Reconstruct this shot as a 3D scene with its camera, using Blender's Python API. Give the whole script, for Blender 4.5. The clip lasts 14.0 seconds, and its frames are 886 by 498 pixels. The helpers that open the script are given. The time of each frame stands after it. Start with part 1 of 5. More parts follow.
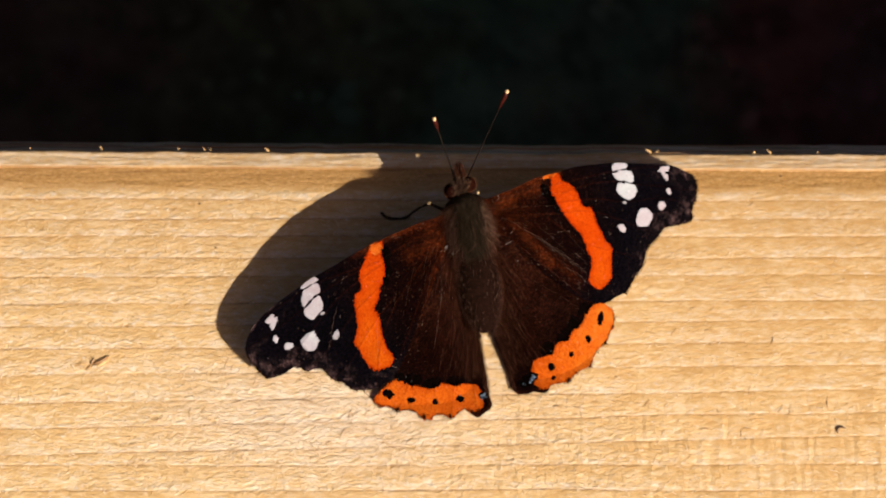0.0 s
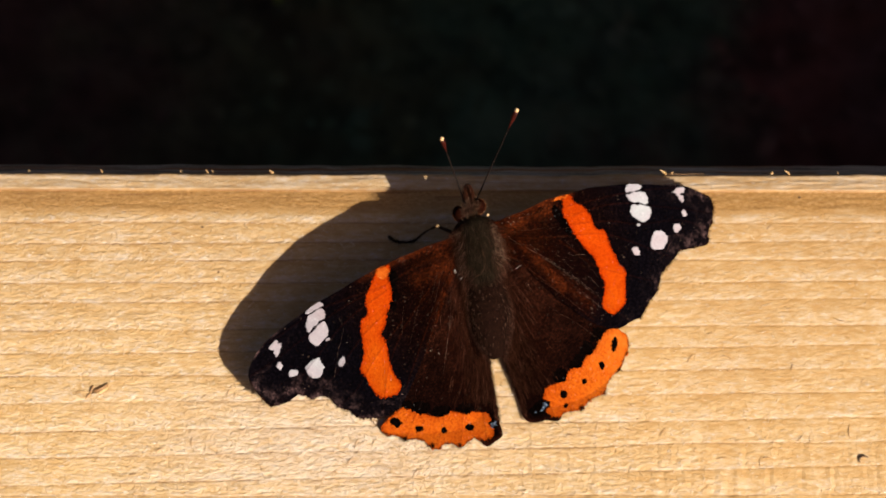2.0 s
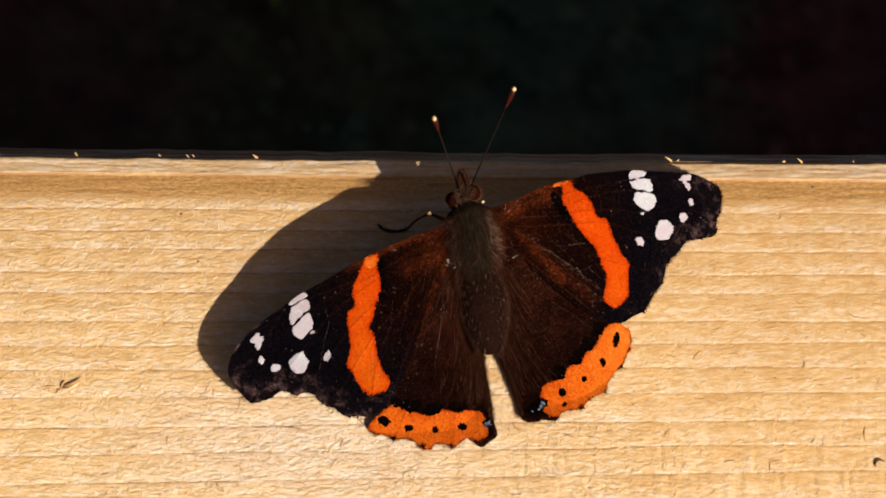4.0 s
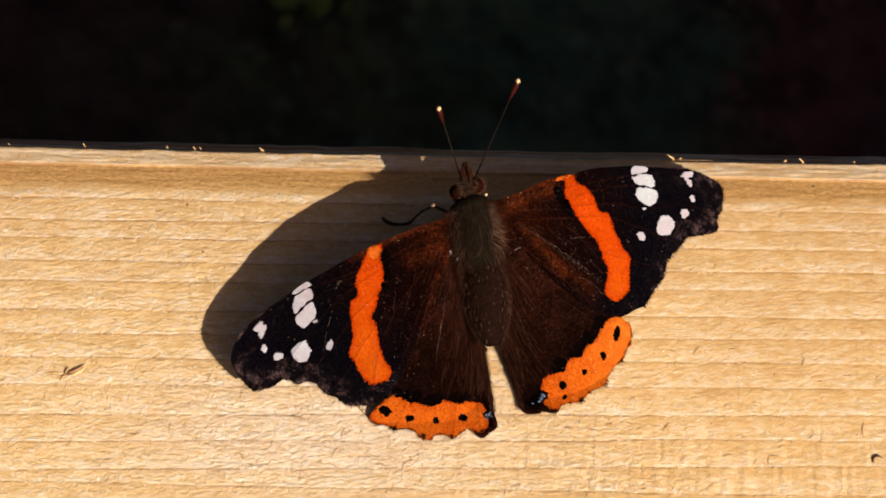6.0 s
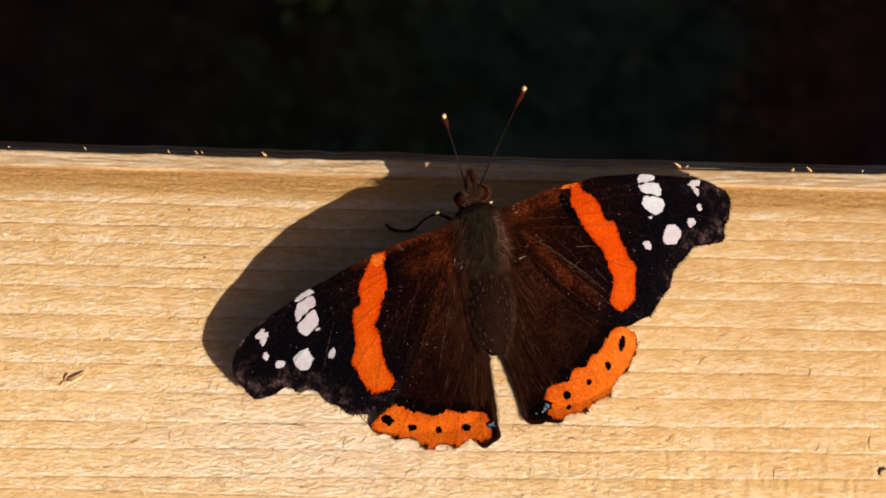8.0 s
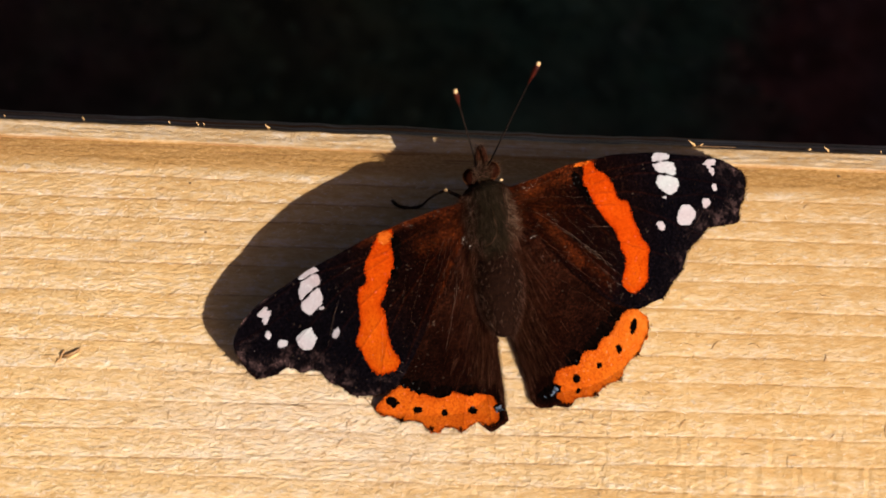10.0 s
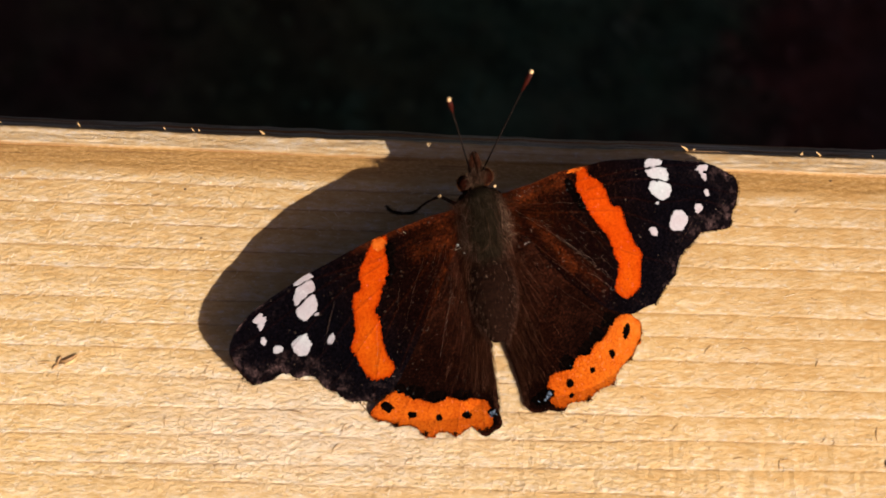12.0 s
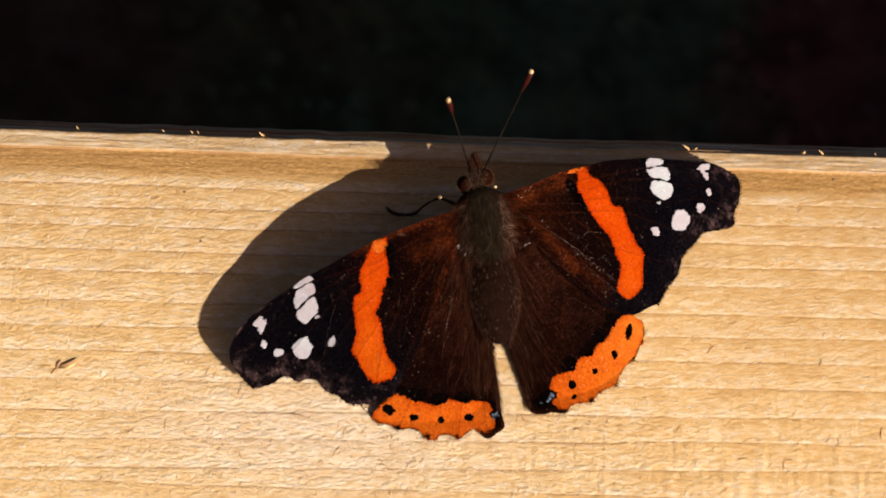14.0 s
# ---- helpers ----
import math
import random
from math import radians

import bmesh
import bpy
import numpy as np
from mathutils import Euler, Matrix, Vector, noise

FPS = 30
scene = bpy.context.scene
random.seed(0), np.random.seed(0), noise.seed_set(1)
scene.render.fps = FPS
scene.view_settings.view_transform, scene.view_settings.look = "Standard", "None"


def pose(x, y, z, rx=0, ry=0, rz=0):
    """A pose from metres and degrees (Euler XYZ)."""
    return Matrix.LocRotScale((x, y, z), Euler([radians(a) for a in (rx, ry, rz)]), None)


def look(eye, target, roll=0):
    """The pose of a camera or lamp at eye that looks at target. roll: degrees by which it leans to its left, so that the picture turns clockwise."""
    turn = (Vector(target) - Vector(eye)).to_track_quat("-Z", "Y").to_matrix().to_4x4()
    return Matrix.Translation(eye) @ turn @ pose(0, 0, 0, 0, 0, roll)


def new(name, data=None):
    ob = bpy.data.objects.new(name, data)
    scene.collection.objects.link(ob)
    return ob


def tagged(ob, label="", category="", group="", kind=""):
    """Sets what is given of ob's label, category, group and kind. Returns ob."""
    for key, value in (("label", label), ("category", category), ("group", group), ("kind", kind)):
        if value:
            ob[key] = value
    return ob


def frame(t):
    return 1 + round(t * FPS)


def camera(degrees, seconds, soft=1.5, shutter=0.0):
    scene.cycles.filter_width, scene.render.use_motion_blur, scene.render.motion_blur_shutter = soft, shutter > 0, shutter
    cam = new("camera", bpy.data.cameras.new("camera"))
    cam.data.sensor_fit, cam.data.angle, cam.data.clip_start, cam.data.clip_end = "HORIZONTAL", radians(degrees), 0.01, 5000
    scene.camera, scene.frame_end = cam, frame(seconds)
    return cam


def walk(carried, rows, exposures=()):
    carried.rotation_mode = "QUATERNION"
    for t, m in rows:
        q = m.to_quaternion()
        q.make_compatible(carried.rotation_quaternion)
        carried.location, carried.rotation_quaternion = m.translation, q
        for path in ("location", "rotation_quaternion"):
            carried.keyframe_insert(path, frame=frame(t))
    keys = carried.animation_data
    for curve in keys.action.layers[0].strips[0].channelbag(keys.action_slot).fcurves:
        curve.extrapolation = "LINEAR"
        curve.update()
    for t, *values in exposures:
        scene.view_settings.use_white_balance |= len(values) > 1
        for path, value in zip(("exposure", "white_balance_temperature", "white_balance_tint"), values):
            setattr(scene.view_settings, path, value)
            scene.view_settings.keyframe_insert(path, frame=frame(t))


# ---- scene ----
# Red admiral basking on a rough-sawn timber in low sun. World: x along the timber, y across it, z up.
cam = camera(26.0, 14.0, soft=1.8)
cam.data.dof.use_dof = True
cam.data.dof.focus_distance = 0.2105
cam.data.dof.aperture_fstop = 38.0
PATH = [
    (0, (-0.00192, -0.04999, 0.22292), (-0.00059, 0.00880, 0.0), 1.383),
    (0.5, (-0.00163, -0.05041, 0.21894), (-0.00299, 0.00654, 0.0), -1.483),
    (1, (-0.00062, -0.04997, 0.21907), (-0.00162, 0.01069, 0.0), -1.301),
    (1.5, (-0.00184, -0.04980, 0.21756), (-0.00202, 0.01128, 0.0), -0.259),
    (2, (-0.00069, -0.04934, 0.21653), (-0.00165, 0.01173, 0.0), -0.853),
    (2.5, (-0.00137, -0.05083, 0.21368), (-0.00257, 0.00981, 0.0), -0.773),
    (3, (0.00041, -0.05123, 0.20570), (0.00132, 0.00995, 0.0), 1.337),
    (3.5, (0.00136, -0.04957, 0.20490), (0.00025, 0.01327, 0.0), -0.785),
    (3.7, (0.00043, -0.04933, 0.20375), (-0.00076, 0.01051, 0.0), -0.848),
    (5.8, (0.00052, -0.05605, 0.20379), (-0.00095, 0.01108, 0.0), -0.130),
    (6, (0.00101, -0.05599, 0.20365), (-0.00115, 0.00977, 0.0), -0.676),
    (6.5, (0.00166, -0.05458, 0.20352), (-0.00093, 0.00879, 0.0), -0.742),
    (7, (0.00126, -0.05273, 0.20356), (-0.00135, 0.01069, 0.0), -0.806),
    (7.5, (-0.00035, -0.05204, 0.20317), (-0.00107, 0.01082, 0.0), 0.778),
    (8, (0.00039, -0.05345, 0.20228), (-0.00161, 0.01061, 0.0), -0.179),
    (8.5, (0.00280, -0.05415, 0.20050), (-0.00101, 0.00987, 0.0), -1.413),
    (9, (0.00042, -0.05153, 0.19952), (-0.00172, 0.01037, 0.0), 0.043),
    (9.2, (-0.00163, -0.05167, 0.19789), (-0.00246, 0.00921, 0.0), 1.440),
    (11.3, (-0.00229, -0.04740, 0.19741), (-0.00226, 0.00813, 0.0), 2.272),
    (11.5, (-0.00177, -0.04772, 0.19871), (-0.00202, 0.00952, 0.0), 2.161),
    (12, (-0.00211, -0.04814, 0.19945), (-0.00172, 0.00870, 0.0), 2.476),
    (12.5, (-0.00208, -0.04832, 0.19865), (-0.00322, 0.00762, 0.0), 0.672),
    (13, (-0.00174, -0.04810, 0.19923), (-0.00257, 0.00769, 0.0), 1.125),
    (13.5, (-0.00208, -0.04767, 0.19914), (-0.00256, 0.00906, 0.0), 1.379),
    (14, (-0.00171, -0.04750, 0.19846), (-0.00182, 0.00885, 0.0), 1.638),
]
walk(cam, [(t, look(eye, target, roll)) for t, eye, target, roll in PATH])

# ---- world, sun, exposure ----
SUN_TO = Vector((0.607, -0.519, 0.602)).normalized()   # towards the sun, 37 degrees high
world = bpy.data.worlds.new("sky")
scene.world = world
world.use_nodes = True
wn = world.node_tree.nodes
sky = wn.new("ShaderNodeTexSky")
sky.sky_type = "NISHITA"
sky.sun_disc = False
sky.air_density = 0.9
sky.dust_density = 5.0
sky.ozone_density = 1.0
sky.sun_elevation = math.asin(SUN_TO.z)
sky.sun_rotation = math.atan2(SUN_TO.x, SUN_TO.y)
haze = wn.new("ShaderNodeMix")          # warm haze over the whole sky
haze.data_type = "RGBA"
haze.blend_type = "MULTIPLY"
haze.inputs[0].default_value = 1.0
haze.inputs[7].default_value = (1.16, 0.98, 1.0, 1)
world.node_tree.links.new(sky.outputs[0], haze.inputs[6])
world.node_tree.links.new(haze.outputs[2], wn["Background"].inputs[0])
wn["Background"].inputs[1].default_value = 0.0255
sun_data = bpy.data.lights.new("sun", "SUN")
sun_data.energy = 5.0
sun_data.angle = radians(0.53)
sun_data.color = (1.0, 0.92, 0.80)
sun = new("sun", sun_data)
sun.matrix_world = look(SUN_TO * 3, (0, 0, 0))
scene.view_settings.exposure = 0.53

MM = 0.001


# ---- materials ----
def material(name, rough=0.6, spec=0.5, metal=0.0):
    m = bpy.data.materials.new(name)
    m.use_nodes = True
    b = m.node_tree.nodes["Principled BSDF"]
    b.inputs["Roughness"].default_value = rough
    b.inputs["Specular IOR Level"].default_value = spec
    b.inputs["Metallic"].default_value = metal
    return m, m.node_tree.nodes, m.node_tree.links, b


def coords(nodes, links, scale=(1, 1, 1), turn=0.0):
    tc = nodes.new("ShaderNodeTexCoord")
    mp = nodes.new("ShaderNodeMapping")
    mp.inputs["Scale"].default_value = scale
    mp.inputs["Rotation"].default_value = (0, 0, radians(turn))
    links.new(tc.outputs["Object"], mp.inputs[0])
    return mp.outputs[0]


def noise_tex(nodes, links, vec, scale, detail=4.0, rough=0.55):
    n = nodes.new("ShaderNodeTexNoise")
    n.inputs["Scale"].default_value = scale
    n.inputs["Detail"].default_value = detail
    n.inputs["Roughness"].default_value = rough
    links.new(vec, n.inputs["Vector"])
    return n.outputs["Fac"]


def ramp(nodes, links, fac, stops):
    r = nodes.new("ShaderNodeValToRGB")
    e = r.color_ramp.elements
    while len(e) < len(stops):
        e.new(0.5)
    for el, (p, c) in zip(e, stops):
        el.position = p
        el.color = (*c, 1)
    links.new(fac, r.inputs[0])
    return r.outputs[0]


def mix(nodes, links, fac, a, b, mode="MIX"):
    m = nodes.new("ShaderNodeMix")
    m.data_type = "RGBA"
    m.blend_type = mode
    for sock, val in ((m.inputs[0], fac), (m.inputs[6], a), (m.inputs[7], b)):
        if isinstance(val, bpy.types.NodeSocket):
            links.new(val, sock)
        elif isinstance(val, tuple):
            sock.default_value = (*val, 1)
        else:
            sock.default_value = val
    return m.outputs[2]


def maths(nodes, links, op, a, b=0.0):
    m = nodes.new("ShaderNodeMath")
    m.operation = op
    for sock, val in ((m.inputs[0], a), (m.inputs[1], b)):
        if isinstance(val, bpy.types.NodeSocket):
            links.new(val, sock)
        else:
            sock.default_value = val
    return m.outputs[0]


def bump(nodes, links, bsdf, height, dist, strength=1.0, after=None):
    b = nodes.new("ShaderNodeBump")
    b.inputs["Distance"].default_value = dist
    if isinstance(strength, bpy.types.NodeSocket):
        links.new(strength, b.inputs["Strength"])
    else:
        b.inputs["Strength"].default_value = strength
    links.new(height, b.inputs["Height"])
    if after is not None:
        links.new(after, b.inputs["Normal"])
    links.new(b.outputs[0], bsdf.inputs["Normal"])
    return b.outputs[0]


def attribute(nodes, name):
    at = nodes.new("ShaderNodeAttribute")
    at.attribute_name = name
    return at.outputs["Fac"]


def wood_material(name):
    """Sawn softwood: honey early wood that pales towards the next ring line, torn fibres with glossy flecks, a planed
    dip and a back slope greyed to paint its shade.
    """
    m, n, l, b = material(name, 0.5, 0.42)
    grain = noise_tex(n, l, coords(n, l, (0.07, 1, 1)), 1700, 5, 0.6)
    torn = noise_tex(n, l, coords(n, l, (0.36, 1, 1), -7), 1700, 6, 0.72)
    shred = noise_tex(n, l, coords(n, l, (0.42, 1, 1), 12), 2600, 5, 0.70)
    blot = noise_tex(n, l, coords(n, l, (0.55, 1, 1)), 85, 3)
    patch = noise_tex(n, l, coords(n, l, (0.5, 1, 1)), 420, 4, 0.6)
    fuzz = noise_tex(n, l, coords(n, l, (0.75, 1, 1), 10), 3300, 5, 0.70)
    saw = noise_tex(n, l, coords(n, l, (1, 0.10, 1)), 1500, 3, 0.5)
    # honey to pale across each growth ring, broken up by the torn surface
    f = maths(n, l, "ADD", maths(n, l, "MULTIPLY", attribute(n, "pale"), 0.44), 0.09)
    f = maths(n, l, "ADD", f, maths(n, l, "MULTIPLY", maths(n, l, "SUBTRACT", torn, 0.5), 2.3))
    f = maths(n, l, "ADD", f, maths(n, l, "MULTIPLY", maths(n, l, "SUBTRACT", patch, 0.5), 1.2))
    col = ramp(n, l, f, [(0.0, (0.60, 0.370, 0.145)), (0.30, (0.665, 0.445, 0.208)), (0.62, (0.72, 0.535, 0.325)), (1.0, (0.79, 0.67, 0.53))])
    col = mix(n, l, 1.0, col, ramp(n, l, grain, [(0.30, (0.93, 0.90, 0.85)), (0.60, (1.03, 1.03, 1.03))]), "MULTIPLY")
    col = mix(n, l, 1.0, col, ramp(n, l, blot, [(0.32, (0.95, 0.92, 0.86)), (0.68, (1.04, 1.04, 1.04))]), "MULTIPLY")
    # pale bare fibres and small brown pits
    fleck = maths(n, l, "ADD", shred, maths(n, l, "MULTIPLY", attribute(n, "pale"), 0.06))
    col = mix(n, l, ramp(n, l, fleck, [(0.60, (0, 0, 0)), (0.70, (0.75, 0.75, 0.75))]), col, (0.79, 0.69, 0.57))
    col = mix(n, l, ramp(n, l, fuzz, [(0.27, (0.55, 0.55, 0.55)), (0.36, (0, 0, 0))]), col, (0.40, 0.20, 0.07))
    # a bleached patch of bare fibres
    bare = maths(n, l, "MULTIPLY", attribute(n, "bleached"), ramp(n, l, torn, [(0.35, (0.25, 0.25, 0.25)), (0.62, (0.95, 0.95, 0.95))]))
    col = mix(n, l, bare, col, (0.80, 0.67, 0.545))
    # the colour grows paler towards one end of the timber
    end = n.new("ShaderNodeSeparateXYZ")
    l.new(coords(n, l), end.inputs[0])
    lengthwise = maths(n, l, "ADD", maths(n, l, "MULTIPLY", end.outputs[0], 9.0), maths(n, l, "MULTIPLY", blot, 0.9))
    col = mix(n, l, 1.0, col, ramp(n, l, lengthwise, [(0.0, (1.0, 1.01, 1.05)), (0.45, (1.0, 0.995, 1.01)), (0.85, (0.905, 0.865, 0.825))]), "MULTIPLY")
    # browner and darker towards the far arris
    crosswise = maths(n, l, "ADD", maths(n, l, "MULTIPLY", end.outputs[1], 24.0), maths(n, l, "MULTIPLY", blot, 0.9))
    col = mix(n, l, 1.0, col, ramp(n, l, crosswise, [(0.25, (1, 1, 1)), (0.50, (0.95, 0.94, 0.93)), (0.80, (0.86, 0.84, 0.83))]), "MULTIPLY")
    # streaky dark grey paints the dimmer light on the back slope
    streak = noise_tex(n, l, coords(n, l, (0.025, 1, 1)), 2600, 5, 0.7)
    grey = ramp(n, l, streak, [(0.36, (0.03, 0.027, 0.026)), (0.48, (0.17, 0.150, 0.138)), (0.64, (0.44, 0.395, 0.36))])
    col = mix(n, l, attribute(n, "arris_shade"), col, grey)
    fine = noise_tex(n, l, coords(n, l, (0.45, 1, 1)), 4200, 4, 0.65)
    gold = ramp(n, l, fine, [(0.30, (0.33, 0.160, 0.040)), (0.52, (0.46, 0.240, 0.072)), (0.72, (0.60, 0.37, 0.16))])
    col = mix(n, l, attribute(n, "planed"), col, gold)
    col = mix(n, l, attribute(n, "ring"), col, (0.21, 0.080, 0.022))
    l.new(col, b.inputs["Base Color"])
    rough = n.new("ShaderNodeMapRange")
    rough.inputs[1].default_value, rough.inputs[2].default_value = 0.48, 0.64
    rough.inputs[3].default_value, rough.inputs[4].default_value = 0.64, 0.20
    l.new(fleck, rough.inputs[0])
    l.new(rough.outputs[0], b.inputs["Roughness"])
    rugged = attribute(n, "rugged")
    first = bump(n, l, b, fuzz, 0.00017, maths(n, l, "MULTIPLY", rugged, 0.90))
    second = bump(n, l, b, grain, 0.00003, 0.6, first)
    third = bump(n, l, b, shred, 0.00018, maths(n, l, "MULTIPLY", rugged, 0.64), second)
    fourth = bump(n, l, b, torn, 0.00017, maths(n, l, "MULTIPLY", rugged, 0.50), third)
    bump(n, l, b, saw, 0.00009, 0.5, fourth)
    return m


def scale_cells(n, l, vec, scale):
    """Three random values for each wing scale."""
    v = n.new("ShaderNodeTexVoronoi")
    v.inputs["Scale"].default_value = scale
    l.new(vec, v.inputs["Vector"])
    sep = n.new("ShaderNodeSeparateColor")
    l.new(v.outputs["Color"], sep.inputs[0])
    return sep.outputs[0], sep.outputs[1], sep.outputs[2]


def wing_material(name, deep, warm, pale, cool=(0.004, 0.003, 0.006)):
    """Scaled wing membrane: deep ground colour, rusty root of single scales, cool black outer part, pale worn margin
    with sheen and glints put into its colour.
    """
    m, n, l, b = material(name, 0.62, 0.0)
    v = coords(n, l)
    one, two, three = scale_cells(n, l, v, 7000)
    patch = noise_tex(n, l, v, 420, 4)
    fray = noise_tex(n, l, v, 800, 5, 0.65)
    at = n.new("ShaderNodeAttribute")
    at.attribute_name = "wing_tone"
    sep = n.new("ShaderNodeSeparateColor")
    l.new(at.outputs["Color"], sep.inputs[0])
    ground = mix(n, l, attribute(n, "outer"), deep, cool)
    root = maths(n, l, "MULTIPLY", sep.outputs[0], ramp(n, l, patch, [(0.34, (0.25, 0.25, 0.25)), (0.66, (1.2, 1.2, 1.2))]))
    root = maths(n, l, "MULTIPLY", root, ramp(n, l, one, [(0.0, (0.35, 0.35, 0.35)), (0.6, (0.85, 0.85, 0.85)), (1.0, (1.5, 1.5, 1.5))]))
    col = mix(n, l, root, ground, warm)
    edge = maths(n, l, "MULTIPLY", sep.outputs[1], ramp(n, l, fray, [(0.50, (0.04, 0.04, 0.04)), (0.66, (1, 1, 1))]))
    edge = maths(n, l, "MULTIPLY", edge, ramp(n, l, two, [(0.0, (0.3, 0.3, 0.3)), (1.0, (1.3, 1.3, 1.3))]))
    col = mix(n, l, edge, col, pale)
    col = mix(n, l, sep.outputs[2], col, warm)
    col = mix(n, l, 1.0, col, ramp(n, l, three, [(0.0, (0.45, 0.45, 0.45)), (0.7, (1.0, 1.0, 1.0)), (1.0, (1.9, 1.8, 1.75))]), "MULTIPLY")
    # brown loose scales and rare pale glints
    col = mix(n, l, maths(n, l, "MULTIPLY", maths(n, l, "SUBTRACT", 1.2, attribute(n, "outer")), ramp(n, l, two, [(0.965, (0, 0, 0)), (0.985, (0.5, 0.5, 0.5))])), col, (0.030, 0.012, 0.007))
    col = mix(n, l, ramp(n, l, one, [(0.9990, (0, 0, 0)), (0.9996, (0.5, 0.5, 0.5))]), col, (0.12, 0.08, 0.06))
    l.new(col, b.inputs["Base Color"])
    bump(n, l, b, three, 0.00003, 0.5)
    return m


def patch_material(name, dark, light, lower=(1.0, 1.0, 1.0), glint=0.012, vein=0.35):
    """A coloured wing patch: fine scales, a few glints, dark veins and a fringe where it mixes with the ground."""
    m, n, l, b = material(name, 0.6, 0.0)
    v = coords(n, l)
    one, two, three = scale_cells(n, l, v, 7000)
    broad = noise_tex(n, l, v, 230, 4)
    col = ramp(n, l, three, [(0.0, dark), (0.45, tuple(0.35 * p + 0.65 * q for p, q in zip(dark, light))), (1.0, light)])
    tone = ramp(n, l, broad, [(0.30, (0.90, 0.80, 0.78)), (0.52, (1.0, 1.0, 1.0)), (0.70, (1.06, 1.22, 1.16))])
    col = mix(n, l, 1.0, col, tone, "MULTIPLY")
    place = n.new("ShaderNodeSeparateXYZ")
    l.new(v, place.inputs[0])
    down = maths(n, l, "MULTIPLY", place.outputs[1], -75.0)
    col = mix(n, l, 1.0, col, ramp(n, l, down, [(0.15, (1, 1, 1)), (0.95, lower)]), "MULTIPLY")
    col = mix(n, l, ramp(n, l, two, [(1 - glint, (0, 0, 0)), (1 - 0.5 * glint, (0.75, 0.75, 0.75))]), col, tuple(min(0.85, 1.25 * c + 0.05) for c in light))
    col = mix(n, l, maths(n, l, "MULTIPLY", attribute(n, "cut"), vein), col, (0.012, 0.006, 0.005))
    if dark[0] > 4 * dark[1]:
        rows = noise_tex(n, l, v, 3200, 4, 0.7)
        col = mix(n, l, ramp(n, l, rows, [(0.60, (0, 0, 0)), (0.72, (0.55, 0.55, 0.55))]), col, (min(0.7, 1.2 * light[0]), 2.1 * light[1], 3.0 * light[2]))
        col = mix(n, l, ramp(n, l, rows, [(0.30, (0.5, 0.5, 0.5)), (0.40, (0, 0, 0))]), col, (0.8 * dark[0], 0.5 * dark[1], 0.5 * dark[2]))
        # orange patches: redder towards their edge, paler where scales are lost
        verge = maths(n, l, "POWER", attribute(n, "fringe"), 0.28)
        red = ramp(n, l, three, [(0.0, (0.90 * dark[0], 0.60 * dark[1], 0.6 * dark[2])), (1.0, (0.92 * light[0], 0.66 * light[1], 0.6 * light[2]))])
        col = mix(n, l, maths(n, l, "MULTIPLY", verge, 0.85), col, red)
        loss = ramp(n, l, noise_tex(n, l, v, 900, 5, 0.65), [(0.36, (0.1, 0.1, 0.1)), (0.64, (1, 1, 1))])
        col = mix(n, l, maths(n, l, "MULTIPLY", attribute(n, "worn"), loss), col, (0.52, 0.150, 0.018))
    frayed = maths(n, l, "MULTIPLY", attribute(n, "fringe"), ramp(n, l, one, [(0.25, (0, 0, 0)), (0.60, (1, 1, 1))]))
    col = mix(n, l, frayed, col, tuple(0.10 * c for c in dark))
    l.new(col, b.inputs["Base Color"])
    bump(n, l, b, three, 0.00003, 0.6)
    return m


def plain_material(name, a, c, scale, rough=0.5, relief=0.00004, spec=0.5):
    m, n, l, b = material(name, rough, spec)
    v = coords(n, l)
    f = noise_tex(n, l, v, scale, 4)
    l.new(ramp(n, l, f, [(0.3, a), (0.7, c)]), b.inputs["Base Color"])
    bump(n, l, b, f, relief, 0.7)
    return m


def island_material(name, stops, rough=0.6, spec=0.4):
    m, n, l, b = material(name, rough, spec)
    g = n.new("ShaderNodeNewGeometry")
    l.new(ramp(n, l, g.outputs["Random Per Island"], stops), b.inputs["Base Color"])
    return m


WOOD = wood_material("sawn_pine")
FIBRE = island_material("wood_fibre", [(0.0, (0.42, 0.235, 0.10)), (0.25, (0.62, 0.42, 0.22)), (1.0, (0.88, 0.78, 0.62))])
CHIP = plain_material("raised_chip", (0.34, 0.17, 0.06), (0.70, 0.46, 0.20), 1500)
BROWN = plain_material("brown_fibre", (0.26, 0.125, 0.045), (0.50, 0.29, 0.12), 1800)
BARK = plain_material("dark_fleck", (0.08, 0.042, 0.018), (0.24, 0.13, 0.055), 1500)
BLACK_WING = wing_material("dark_wing", (0.0042, 0.0014, 0.0012), (0.100, 0.0190, 0.0048), (0.155, 0.090, 0.088), (0.0020, 0.0015, 0.0024))
ABDOMEN = plain_material("abdomen_cuticle", (0.0040, 0.0017, 0.0013), (0.0170, 0.0073, 0.0050), 5200, 0.55, 0.00006, 0.12)
FLANK = island_material("flank_fur", [(0.0, (0.0085, 0.0034, 0.0023)), (0.65, (0.0460, 0.0180, 0.0112)), (0.90, (0.105, 0.045, 0.029)), (1.0, (0.20, 0.115, 0.085))], 0.8, 0.02)
LONG = island_material("long_hair", [(0.0, (0.07, 0.034, 0.022)), (0.6, (0.12, 0.064, 0.042)), (1.0, (0.55, 0.38, 0.29))], 0.7, 0.1)
HIND_FUR = island_material("hindwing_fur", [(0.0, (0.0105, 0.0034, 0.0021)), (0.6, (0.0290, 0.0092, 0.0050)), (0.90, (0.074, 0.0255, 0.0140)), (1.0, (0.19, 0.082, 0.050))], 0.8, 0.02)
